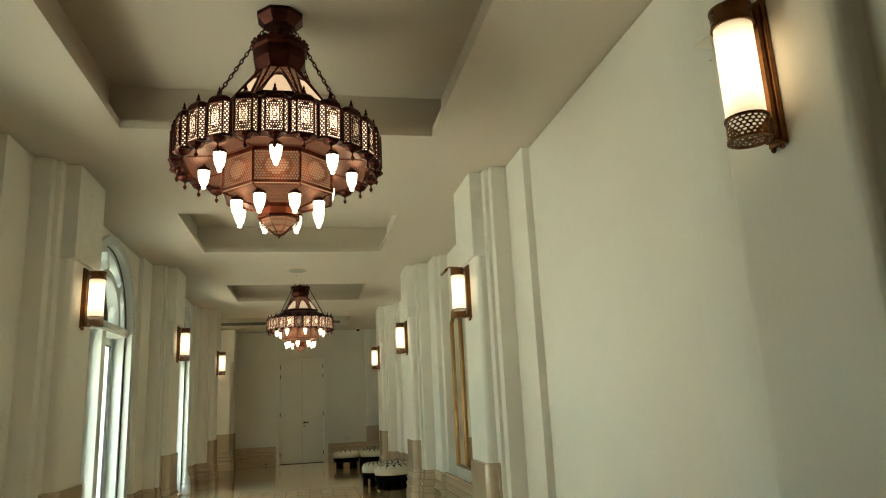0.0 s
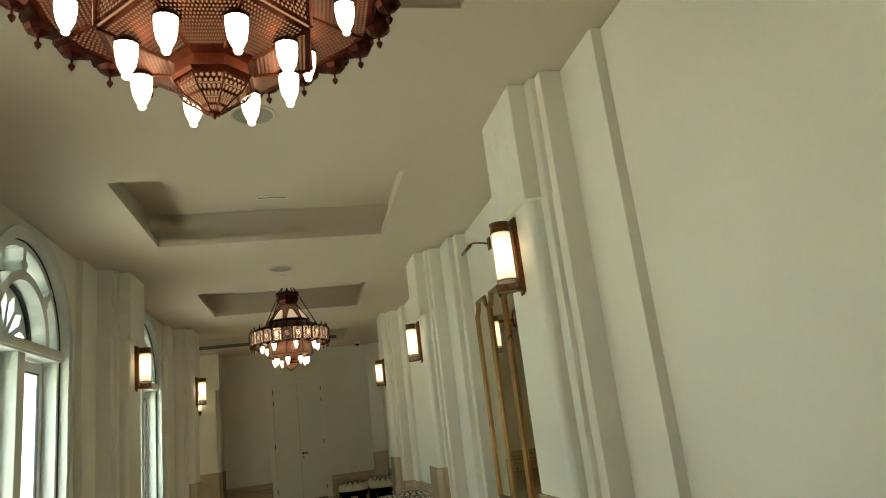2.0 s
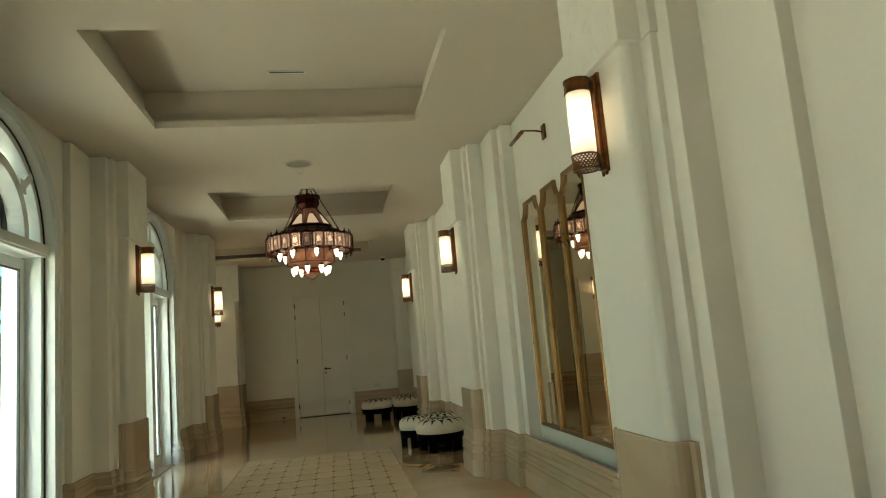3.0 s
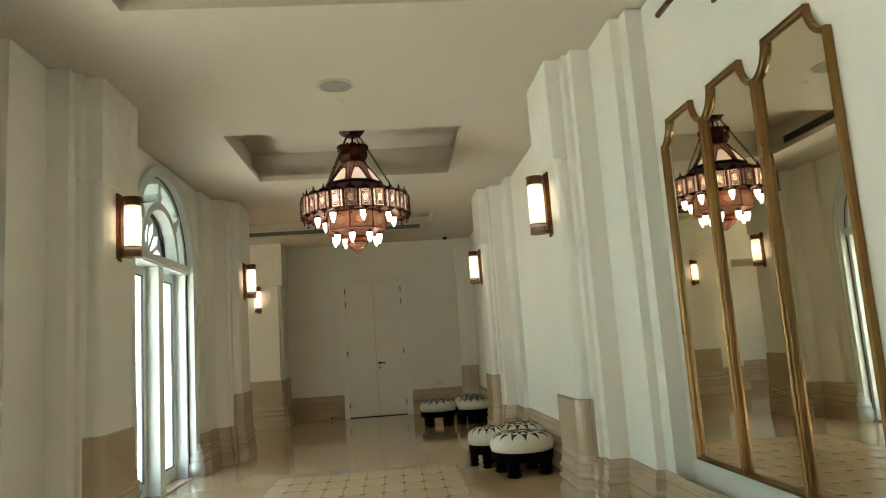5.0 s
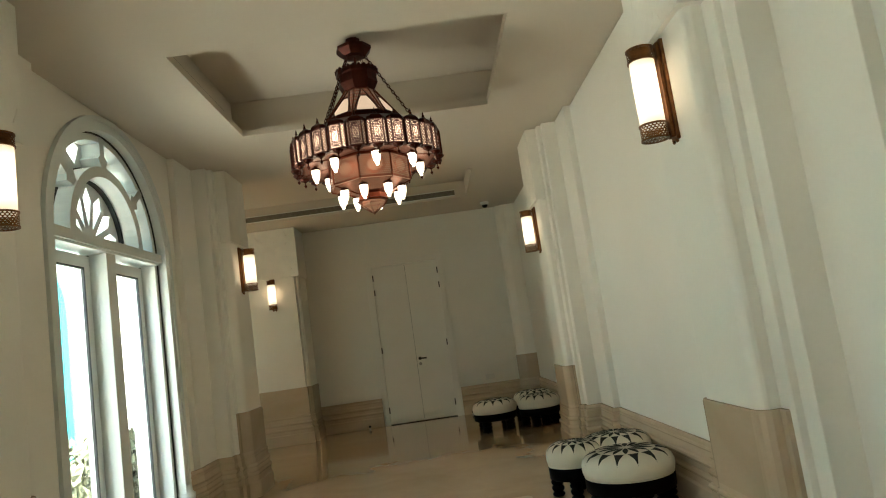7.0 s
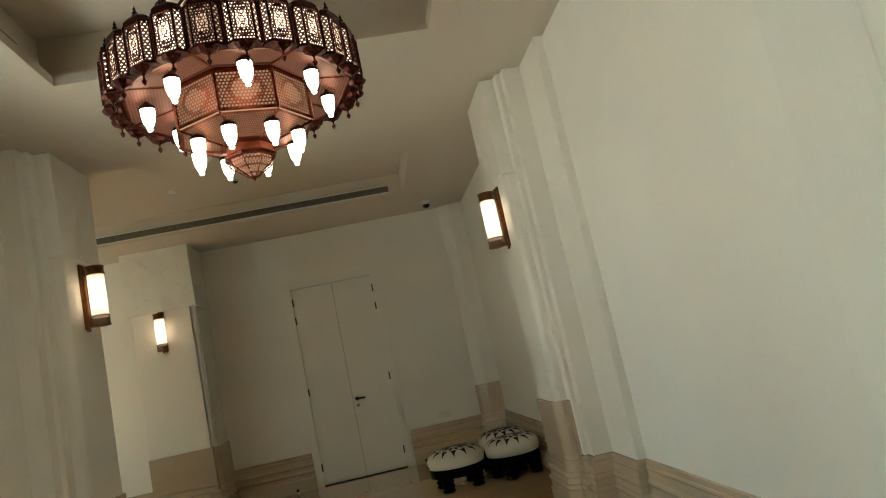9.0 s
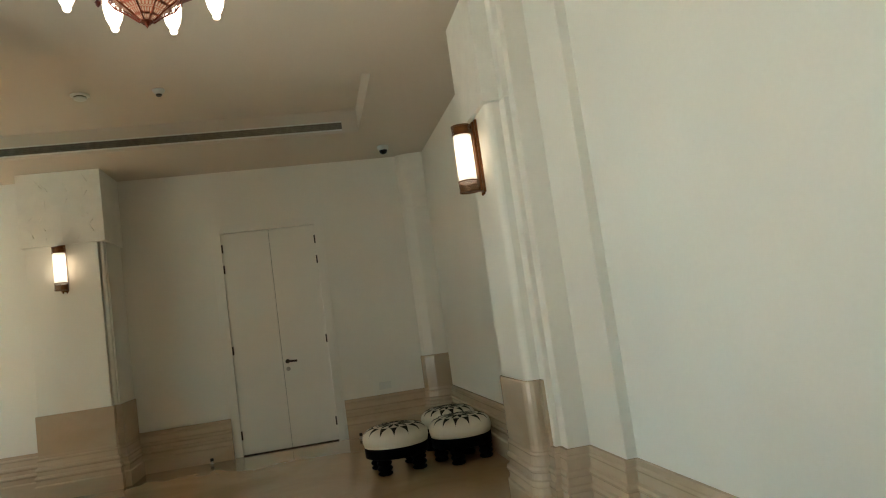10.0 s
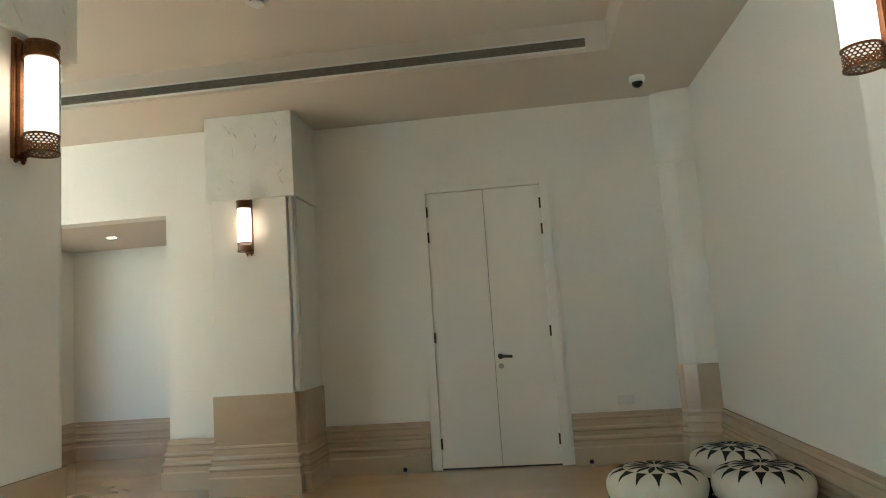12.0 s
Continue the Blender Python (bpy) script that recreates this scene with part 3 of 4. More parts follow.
    bmesh.ops.translate(bm, vec=(0, 0, 2.40), verts=bm.verts)
    part("ring_fret", bm, WHITE_PAINT, w)
    bm = bmesh.new()
    for r in (0.488, 0.578, OPEN - 0.079):
        arc_band(bm, r, r + 0.014, 2, 178, -0.199, -0.162, 2.41)
    box(bm, -0.199, -0.162, -0.49, 0.49, 2.41, 2.424)
    part("fan_gasket", bm, GASKET, w, "dark glazing joint of the fan light")
    bm = bmesh.new()
    vs = [bm.verts.new((-0.225, (OPEN - 0.05) * math.cos(a), SPRING + (OPEN - 0.05) * math.sin(a))) for a in np.linspace(0, math.pi, 25)]
    bm.faces.new(vs)
    part("fan_pane", bm, PANE, w).visible_shadow = False
    for s in (-1, 1):
        y0, y1 = sorted((s * 0.083, s * (OPEN - 0.073)))
        leaf = part("door_leaf", boxes((-0.238, -0.178, y0, y0 + 0.085, 0.02, 2.30), (-0.238, -0.178, y1 - 0.085, y1, 0.02, 2.30),
                                       (-0.238, -0.178, y0 + 0.085, y1 - 0.085, 0.02, 0.16), (-0.238, -0.178, y0 + 0.085, y1 - 0.085, 2.21, 2.30)), WHITE_PAINT, w, "white glazed door leaf")
        a, b, g = y0 + 0.085, y1 - 0.085, 0.014
        part("gasket", boxes((-0.194, -0.175, a, a + g, 0.16, 2.21), (-0.194, -0.175, b - g, b, 0.16, 2.21), (-0.194, -0.175, a, b, 0.16, 0.16 + g), (-0.194, -0.175, a, b, 2.21 - g, 2.21),
                             (-0.243, -0.181, y0 - 0.007, y0, 0.01, 2.31), (-0.243, -0.181, y1, y1 + 0.007, 0.01, 2.31)), GASKET, leaf, "black glazing gasket")
        bm = bmesh.new()
        bm.faces.new([bm.verts.new((-0.188, y, z)) for y, z in ((a, 0.16), (b, 0.16), (b, 2.21), (a, 2.21))])
        part("pane", bm, PANE, leaf).visible_shadow = False
    part("threshold", boxes((-0.36, -0.02, -OPEN, OPEN, 0.0, 0.012)), SKIRT_STONE, w)
    return w


first = window((-WALL, BAYS[1], 0))
for k, y in enumerate(BAYS[2:]):
    copy_thing(first, pose(-WALL, y, 0)).name = "window_%d" % (k + 2)

# teal arched window of the end room, opening on the terrace
def arc_frame(bm, r0, r1, z, x0, x1):
    """An arched frame with legs to the ground, in the x-z plane once turned."""
    arc_band(bm, r0, r1, 0, 180, x0, x1, z)
    box(bm, x0, x1, -r1, -r0, 0, z), box(bm, x0, x1, r0, r1, 0, z)


tw = thing("window_9", "tall teal arched window onto the terrace", "window", (TEAL_X, 14.08, 0), "", "structure")
tw.rotation_euler.z = radians(-90)
bm = bmesh.new()
arc_frame(bm, TEAL_R - 0.13, TEAL_R + 0.06, TEAL_SPRING, -0.06, 0.14)
part("window_frame", bm, TEAL, tw, "teal painted frame")
part("transom", boxes((-0.04, 0.10, -0.87, 0.87, 2.10, 2.20)), TEAL, tw)
for y in (-0.43, 0.0, 0.43):
    part("mullion", boxes((-0.03, 0.09, y - 0.035, y + 0.035, 0, 2.10)), TEAL, tw)
for a in (45, 90, 135):
    bm = boxes((-0.03, 0.08, 0.0, 0.88, -0.03, 0.03))
    bmesh.ops.transform(bm, matrix=Matrix.Translation((0, 0, TEAL_SPRING)) @ Matrix.Rotation(radians(a), 4, "X"), verts=bm.verts)
    part("radial_bar", bm, TEAL, tw)
bm = bmesh.new()
vs = [(0.88 * math.cos(a), TEAL_SPRING + 0.88 * math.sin(a)) for a in np.linspace(0, math.pi, 25)] + [(-0.88, 0), (0.88, 0)]
bm.faces.new([bm.verts.new((0.02, y, z)) for y, z in vs])
part("pane", bm, TEAL_PANE, tw, "teal-tinted glass").visible_shadow = False

# ---------- double door in the end wall ----------
door = thing("door_1", "closed cream double door with lever handle and dark hinges", "door", (-0.01, END, 0), "", "structure")
part("door_frame", boxes((-0.635, -0.555, -0.022, 0.1, 0, 2.70), (0.555, 0.635, -0.022, 0.1, 0, 2.70), (-0.555, 0.555, -0.022, 0.1, 2.632, 2.70), bevel=0.004), DOOR_PAINT, door)
part("door_frame", boxes((-0.665, -0.635, -0.012, 0.02, 0, 2.73), (0.635, 0.665, -0.012, 0.02, 0, 2.73), (-0.635, 0.635, -0.012, 0.02, 2.70, 2.73), bevel=0.003), DOOR_PAINT, door)
l1 = part("door_leaf", boxes((-0.552, 0.003, 0.0, 0.045, 0.015, 2.628), bevel=0.003), DOOR_PAINT, door)
l2 = part("door_leaf", boxes((0.0078, 0.552, 0.0, 0.045, 0.015, 2.628), bevel=0.003), DOOR_PAINT, door)
part("cover_strip", boxes((-0.020, 0.004, -0.008, 0.0, 0.022, 2.625), bevel=0.002), DOOR_PAINT, l1)
part("door_gap", boxes((-0.555, 0.555, 0.012, 0.04, 0.0, 0.013), (0.004, 0.0076, 0.02, 0.04, 0.015, 2.626)), GASKET, door, "dark gaps under and between the leaves")
for leaf, x in ((l1, -0.553), (l2, 0.553)):
    for z in (0.24, 1.23, 2.20, 2.45):
        bm = lathe(bmesh.new(), [(0, -0.05), (0.009, -0.05), (0.009, 0.05), (0, 0.05)], 10, 0, (x, -0.012, z))
        box(bm, x - 0.014, x + 0.014, -0.010, -0.001, z - 0.05, z + 0.05)
        part("hinge", bm, HINGE, leaf, "dark metal hinge")
bm = lathe(bmesh.new(), [(0, 0), (0.026, 0), (0.026, 0.008), (0.012, 0.01), (0.011, 0.05), (0, 0.05)], 18)
bmesh.ops.transform(bm, matrix=Matrix.Translation((0.062, 0, 1.02)) @ Matrix.Rotation(radians(90), 4, "X"), verts=bm.verts)
tube(bm, [(0.055, -0.047, 1.02), (0.08, -0.05, 1.02), (0.13, -0.05, 1.018), (0.175, -0.048, 1.015)], 0.013, 10)
part("lever_handle", bm, HINGE, l2, "dark metal lever handle")
bm = lathe(bmesh.new(), [(0, 0), (0.025, 0), (0.025, 0.008), (0.010, 0.009), (0.009, 0.012), (0, 0.012)], 18)
bmesh.ops.transform(bm, matrix=Matrix.Translation((0.062, 0, 0.93)) @ Matrix.Rotation(radians(90), 4, "X"), verts=bm.verts)
part("lock_escutcheon", bm, STEEL, l2, "round steel lock plate")
for x in (-0.90, 0.80):
    stop = thing("door_stop", "small black and steel door stop on the floor", "door stop", (x, 17.80, 0), "door stops")
    part("stem", lathe(bmesh.new(), [(0, 0), (0.022, 0), (0.022, 0.006), (0.010, 0.01), (0.010, 0.03), (0, 0.03)], 14), STEEL, stop, "", True)
    part("buffer", lathe(bmesh.new(), [(0, 0.03), (0.018, 0.03), (0.020, 0.05), (0.015, 0.062), (0, 0.064)], 14), GASKET, stop, "black rubber buffer", True)
sock = thing("wall_socket", "white plastic double wall socket plate", "socket", (1.17, END, 0.56))
part("plate", boxes((-0.075, 0.075, -0.010, 0, -0.043, 0.043), bevel=0.003), PLASTIC, sock)
for x in (-0.024, 0.024):
    part("rocker", boxes((x - 0.012, x + 0.012, -0.014, -0.010, -0.012, 0.012), bevel=0.001), PLASTIC, sock)


# ---------- wall lamps ----------
def pierced_band(bm, r, z0, z1, cols=26, rows=4):
    pierced(bm, lambda u, v: Vector((r * math.cos(u * math.pi), r * math.sin(u * math.pi), z0 + (z1 - z0) * v)), cols, rows, 0.6)
    return bm


def wall_lamp(m):
    """A frosted tube between pierced bronze collars on a back plate; local x points away from the wall, origin at its foot on the wall."""
    s = thing("wall_lamp", "lit wall lamp, frosted glass tube with pierced bronze collars", "wall lamp", (0, 0, 0), "corridor wall lamps")
    cx, R = 0.108, 0.064
    back = boxes((0.0, 0.018, -0.036, 0.036, -0.012, 0.488), (0.018, 0.036, -0.026, 0.026, 0.0, 0.475), bevel=0.004)
    tube(back, [(0.02, 0.0, 0.445), (0.05, 0, 0.445)], 0.011, 8)
    tube(back, [(0.02, 0.0, 0.022), (0.05, 0, 0.022)], 0.011, 8)
    for yy in (-0.02, 0.02):
        lathe(back, [(0, -0.022), (0.006, -0.018), (0.009, -0.012), (0.006, -0.004), (0, 0)], 8, 0, (0.014, yy, -0.008))
    part("back_plate", back, SCONCE_METAL, s, "bronze back plate with two brackets")
    part("glass_tube", lathe(bmesh.new(), [(0, 0.064), (R - 0.010, 0.064), (R - 0.004, 0.074), (R - 0.004, 0.392), (R - 0.006, 0.397), (0, 0.397)], 28, 0, (cx, 0, 0)), SCONCE_GLASS, s, "glowing frosted glass tube", True)
    for z0, z1 in ((0.0, 0.078), (0.390, 0.457)):
        bm = pierced_band(bmesh.new(), R, z0 + 0.006, z1 - 0.006, 22, 6 if z0 == 0 else 5)
        bmesh.ops.translate(bm, vec=(cx, 0, 0), verts=bm.verts)
        for z in (z0, z1 - 0.008):
            lathe(bm, [(R - 0.008, z), (R + 0.003, z), (R + 0.003, z + 0.008), (R - 0.008, z + 0.008), (R - 0.008, z)], 28, 0, (cx, 0, 0))
        if z0:
            lathe(bm, [(R - 0.012, z0 + 0.004), (R - 0.012, z1 - 0.004)], 24, 0, (cx, 0, 0))
        col = part("collar", bm, SCONCE_METAL, s, "pierced bronze collar")
        cz = z0 + 0.003 if z0 == 0 else z1 - 0.004
        bm = pierced(bmesh.new(), lambda u, v: Vector((cx + (R - 0.006) * (0.15 + 0.85 * v) * math.cos(u * math.pi), (R - 0.006) * (0.15 + 0.85 * v) * math.sin(u * math.pi), cz)), 18, 3, 0.6)
        lathe(bm, [(0, cz - 0.002), (0.012, cz - 0.002), (0.012, cz + 0.002), (0, cz + 0.002)], 12, 0, (cx, 0, 0))
        part("grille", bm, SCONCE_METAL, col)
    s.matrix_basis = m
    return s


lamp = wall_lamp(pose(PX, PIL[1], 2.108, 0, 0, 180))
for y in PIL[2:] + PIL[:1]:
    copy_thing(lamp, pose(PX, y, 2.108, 0, 0, 180))
for y in PIL:
    copy_thing(lamp, pose(-PX, y, 2.108))
copy_thing(lamp, pose(-2.10, 17.27, 2.108, 0, 0, -90))


# ---------- chandeliers ----------
def chandelier(at):
    """A tiered pierced-metal lantern chandelier; local z = 0 at the coffer ceiling."""
    c = thing("chandelier", "large lit pierced copper lantern chandelier hung on chains", "chandelier", at, "corridor chandeliers")
    Z = lambda z: (z if z < 3.1 else 3.1 + (z - 3.1) * 1.1) - COFFER
    T8 = math.pi / 8
    part("ceiling_rose", lathe(bmesh.new(), [(0, 0.075), (0.06, 0.075), (0.06, Z(3.70)), (0.12, Z(3.70)), (0.148, Z(3.69)), (0.148, Z(3.668)), (0.125, Z(3.645)), (0.098, Z(3.622)), (0.06, Z(3.615)), (0, Z(3.615))], 8, T8), BRONZE, c, "dark bronze octagonal ceiling rose")
    crown = lathe(bmesh.new(), [(0, Z(3.62)), (0.012, Z(3.62)), (0.012, Z(3.56)), (0.03, Z(3.545)), (0.06, Z(3.525)), (0.15, Z(3.505)), (0.178, Z(3.500)), (0.178, Z(3.470)), (0.160, Z(3.46)), (0.162, Z(3.42)), (0.166, Z(3.395)), (0.145, Z(3.362)), (0.125, Z(3.335)), (0, Z(3.335))], 8, T8)
    for k in range(24):
        a = k * math.pi / 12
        lathe(crown, [(0.012, Z(3.498)), (0.014, Z(3.506)), (0, Z(3.518))], 6, 0, (0.166 * math.cos(a), 0.166 * math.sin(a), 0))
    part("crown", crown, BRONZE, c, "dark bronze crown with beaded rim")

    def face(r0, z0, r1, z1, k, n=8, inset=0.0):
        """Maps u, v onto face k of an n-sided drum or cone."""
        a0, a1 = 2 * math.pi * (k - 0.5) / n, 2 * math.pi * (k + 0.5) / n

        def place(u, v):
            r, z = r0 + (r1 - r0) * v - inset, z0 + (z1 - z0) * v
            t = (u + 1) / 2
            return Vector((r * (math.cos(a0) * (1 - t) + math.cos(a1) * t), r * (math.sin(a0) * (1 - t) + math.sin(a1) * t), z))
        return place

    def quad(bm, place, u0=-1, u1=1, v0=0, v1=1):
        bm.faces.new([bm.verts.new(place(u, v)) for u, v in ((u0, v0), (u1, v0), (u1, v1), (u0, v1))])
        return bm

    def tier(name, r0, z0, r1, z1, cols, rows, pane, label, star=False, hole=0.6, lift=0.0):
        """Eight pierced plates with ribs at the corners and lit panes behind."""
        base = None
        for k in range(8):
            bm = pierced(bmesh.new(), face(r0, Z(z0), r1, Z(z1), k), cols, rows, hole, star=star)
            pl = face(r0 + 0.002, Z(z0), r1 + 0.002, Z(z1), k)
            for u0, u1, v0, v1 in ((-1, 1, 0, 0.07), (-1, 1, 0.93, 1), (-1, -0.93, 0, 1), (0.93, 1, 0, 1)):
                quad(bm, pl, u0, u1, v0, v1)
            tube(bm, [pl(-1, 0), pl(-1, 1)], 0.006, 6)
            p = part(name, bm, COPPER, c, label)
            part("lit_pane", quad(bmesh.new(), face(r0, Z(z0) + lift, r1, Z(z1) + lift, k, inset=0.0 if lift else 0.012)), pane, p)

    tier("cone_plate", 0.32, 3.09, 0.13, 3.335, 9, 8, SOFFIT_GLASS, "pierced copper cone plate")
    for k in range(8):
        pl = face(0.326, Z(3.09), 0.136, Z(3.335), k)
        bm = bmesh.new()
        bm.faces.new([bm.verts.new(pl(u, v)) for u, v in ((-0.70, 0.07), (0.70, 0.07), (0.52, 0.48), (0.28, 0.64), (-0.28, 0.64), (-0.52, 0.48))])
        bmesh.ops.solidify(bm, geom=list(bm.faces), thickness=0.004)
        win = part("cone_window", bm, CONE_GLASS, c, "lit white cone pane")
        bm = bmesh.new()
        tube(bm, [face(0.33, Z(3.09), 0.14, Z(3.335), k)(u, v) for u, v in ((-0.72, 0.06), (0.72, 0.06), (0.54, 0.49), (0.29, 0.66), (-0.29, 0.66), (-0.54, 0.49))], 0.0055, 6, True)
        tube(bm, [face(0.33, Z(3.09), 0.14, Z(3.335), k)(u, v) for u, v in ((-0.86, 0.03), (-0.1, 0.92), (0.1, 0.92), (0.86, 0.03))], 0.005, 6)
        part("window_rim", bm, BRONZE, win, "dark bronze rim")
    part("roof_ring", lathe(bmesh.new(), [(0.315, Z(3.075)), (0.325, Z(3.095)), (0.30, Z(3.10)), (0.30, Z(3.07)), (0.40, Z(3.035)), (0.52, Z(2.965)), (0.565, Z(2.945)), (0.565, Z(2.93)), (0.51, Z(2.945)), (0.30, Z(3.05))], 24), BRONZE, c, "dark bronze roof of the lantern ring")
    # ring of lanterns
    n, R, z0, z1, hw = 24, 0.585, 2.735, 2.935, 0.0745
    fold, ends = 0.046, 0.070
    plan = [(-0.045, -ends), (-0.012, -ends), (0.016, -fold), (0.016, fold), (-0.012, ends), (-0.045, ends)]
    frame_bm = bmesh.new()

    def ring_of(k, z):
        return [frame_bm.verts.new((-0.012 + (x + 0.012) * k, y * k, z)) for x, y in plan]
    for steps in (((0.90, Z(z0)), (1.0, Z(z0)), (1.04, Z(z0) + 0.007), (1.0, Z(z0) + 0.014), (0.90, Z(z0) + 0.014)),
                  ((0.90, Z(z1) - 0.014), (1.0, Z(z1) - 0.014), (1.05, Z(z1) - 0.006), (1.0, Z(z1)), (0.93, Z(z1) + 0.014), (0.68, Z(z1) + 0.027), (0.30, Z(z1) + 0.036), (0.14, Z(z1) + 0.046))):
        rows = [ring_of(k, z) for k, z in steps]
        for a, b in zip(rows, rows[1:]):
            for i in range(6):
                frame_bm.faces.new((a[i], a[(i + 1) % 6], b[(i + 1) % 6], b[i]))
        frame_bm.faces.new(rows[0]), frame_bm.faces.new(rows[-1])
    for x, y in plan[1:5]:
        tube(frame_bm, [(x, y, Z(z0) + 0.01), (x, y, Z(z1) - 0.01)], 0.006, 6)
    box(frame_bm, -0.050, -0.040, -ends - 0.008, ends + 0.008, Z(z0), Z(z1))
    frame_me = mesh_of("lantern", frame_bm, BRONZE)

    def bow(back):
        """Front of a lantern: a flat middle face and two sides folded back."""
        def place(u, v):
            y = u * (ends - back * 0.5)
            return Vector((0.016 - back - max(0.0, abs(y) - fold) * 1.17, y, Z(z0) + 0.010 + v * (z1 - z0 - 0.020)))
        return place

    front = bow(0.0)
    grille = pierced(bmesh.new(), front, 11, 14, 0.46, star=True)
    cart = [(0.40, 0.20), (0.30, 0.13), (0, 0.10), (-0.30, 0.13), (-0.40, 0.20), (-0.34, 0.34), (-0.40, 0.5), (-0.34, 0.66), (-0.40, 0.80), (-0.30, 0.87), (0, 0.90), (0.30, 0.87), (0.40, 0.80), (0.34, 0.66), (0.40, 0.5), (0.34, 0.34)]
    tube(grille, [front(u, v) for u, v in cart], 0.0042, 5, True)
    for v in (0.30, 0.5, 0.70):
        tube(grille, [front(0.17 * math.cos(a), v + 0.085 * math.sin(a)) for a in np.linspace(0, 2 * math.pi, 9)[:-1]], 0.003, 4, True)
    grille_me = mesh_of("grille", grille, BRONZE)
    pane_bm, deep = bmesh.new(), bow(0.010)
    cols = [[pane_bm.verts.new(deep(u, v)) for v in (0, 1)] for u in (-1, -0.70, 0.70, 1)]
    for a, b in zip(cols, cols[1:]):
        pane_bm.faces.new((a[0], b[0], b[1], a[1]))
    pane_me = mesh_of("pane", pane_bm, PANEL_GLASS)
    fin_me = mesh_of("finial", lathe(bmesh.new(), [(0, Z(z1) + 0.034), (0.012, Z(z1) + 0.036), (0.006, Z(z1) + 0.04), (0.012, Z(z1) + 0.052), (0.005, Z(z1) + 0.064), (0.007, Z(z1) + 0.07), (0, Z(z1) + 0.09)], 8, 0, (-0.015, 0, 0)), BRONZE, True)
    drop = lathe(bmesh.new(), [(0.0, Z(z0)), (0.045, Z(z0)), (0.034, Z(z0) - 0.016), (0.012, Z(z0) - 0.026), (0.004, Z(z0) - 0.034), (0.004, Z(z0) - 0.046), (0.012, Z(z0) - 0.056), (0.009, Z(z0) - 0.066), (0, Z(z0) - 0.078)], 8, 0, (-0.012, 0, 0))
    drop_me = mesh_of("pendant", drop, BRONZE)
    for k in range(n):
        m = Matrix.Rotation(2 * math.pi * k / n + math.pi / 2, 4, "Z") @ Matrix.Translation((R, 0, 0))
        b = shared("lantern", frame_me, c, m)
        for nm, me in (("grille", grille_me), ("pane", pane_me), ("finial", fin_me), ("pendant", drop_me)):
            shared(nm, me, b, Matrix())
    # underside, drum and lower tiers
    tier("soffit_plate", 0.565, 2.735, 0.325, 2.775, 26, 16, SOFFIT_GLASS, "pierced copper underside", False, 0.52, 0.012)
    tier("drum_plate", 0.330, 2.565, 0.330, 2.765, 16, 13, INNER_GLASS, "pierced copper drum plate with star", True)
    tier("lower_plate", 0.325, 2.56, 0.13, 2.50, 19, 15, INNER_GLASS, "pierced copper lower plate", False, 0.5, 0.012)
    part("neck", lathe(bmesh.new(), [(0.13, Z(2.51)), (0.135, Z(2.50)), (0.115, Z(2.49)), (0.115, Z(2.455)), (0.13, Z(2.445)), (0.12, Z(2.435)), (0.0, Z(2.435))], 8, T8), COPPER, c, "copper octagonal neck")
    tip = bmesh.new()
    for k in range(8):
        prof = [(0.104, 2.443), (0.116, 2.428), (0.098, 2.402), (0.058, 2.375), (0.022, 2.345)]
        for (ra, za), (rb, zb) in zip(prof, prof[1:]):
            pierced(tip, face(ra, Z(za), rb, Z(zb), k), 5, 2, 0.6)
        tube(tip, [face(r, Z(z), r, Z(z), k)(-1, 0) for r, z in prof], 0.003, 5)
    lathe(tip, [(0.02, Z(2.347)), (0.02, Z(2.344)), (0.012, Z(2.342)), (0.007, Z(2.335)), (0, Z(2.322))], 10)
    dome = part("bottom_finial", tip, COPPER, c, "pierced copper dome ending in a point")
    part("lit_core", lathe(bmesh.new(), [(0.092, Z(2.440)), (0.102, Z(2.427)), (0.085, Z(2.404)), (0.045, Z(2.378)), (0.012, Z(2.352)), (0, Z(2.352))], 8, T8), INNER_GLASS, dome)
    cup_me = mesh_of("lamp_glass", lathe(bmesh.new(), [(0, 0), (0.010, 0.002), (0.0135, 0.010), (0.010, 0.018), (0.016, 0.022), (0.026, 0.045), (0.0315, 0.075), (0.0330, 0.100), (0.0330, 0.114), (0, 0.114)], 18), CUP_GLASS, True)
    cap_me = mesh_of("lamp_cap", lathe(bmesh.new(), [(0.0385, 0.106), (0.0385, 0.117), (0.031, 0.126), (0.014, 0.130), (0.011, 0.145), (0.011, 0.19), (0, 0.19), (0, 0.112), (0.035, 0.106)], 14), BRONZE, True)
    for r, z, turn in ((0.425, 2.618, 0.0), (0.248, 2.412, 0.5)):
        for k in range(8):
            a = (k + turn) * math.pi / 4 - math.pi / 2
            g = shared("lamp_cup", cap_me, c, Matrix.Translation((r * math.cos(a), r * math.sin(a), Z(z))))
            shared("lamp_glass", cup_me, g, Matrix())
    # chains
    for k in range(4):
        a = math.pi / 4 + k * math.pi / 2
        p, q = Vector((0.085 * math.cos(a), 0.085 * math.sin(a), Z(3.625))), Vector((0.50 * math.cos(a), 0.50 * math.sin(a), Z(2.97)))
        bm, links = bmesh.new(), 23
        way = (q - p)
        rot = way.to_track_quat("Z", "Y").to_matrix().to_4x4()
        for i in range(links):
            h = way.length / links * 0.66
            pts = [(0.0095 * math.cos(w), 0, h * math.sin(w)) for w in np.linspace(0, 2 * math.pi, 9)[:-1]]
            m = Matrix.Translation(p + way * ((i + 0.5) / links)) @ rot @ Matrix.Rotation((i % 2) * math.pi / 2, 4, "Z")
            tube(bm, [m @ Vector(v) for v in pts], 0.0036, 5, True)
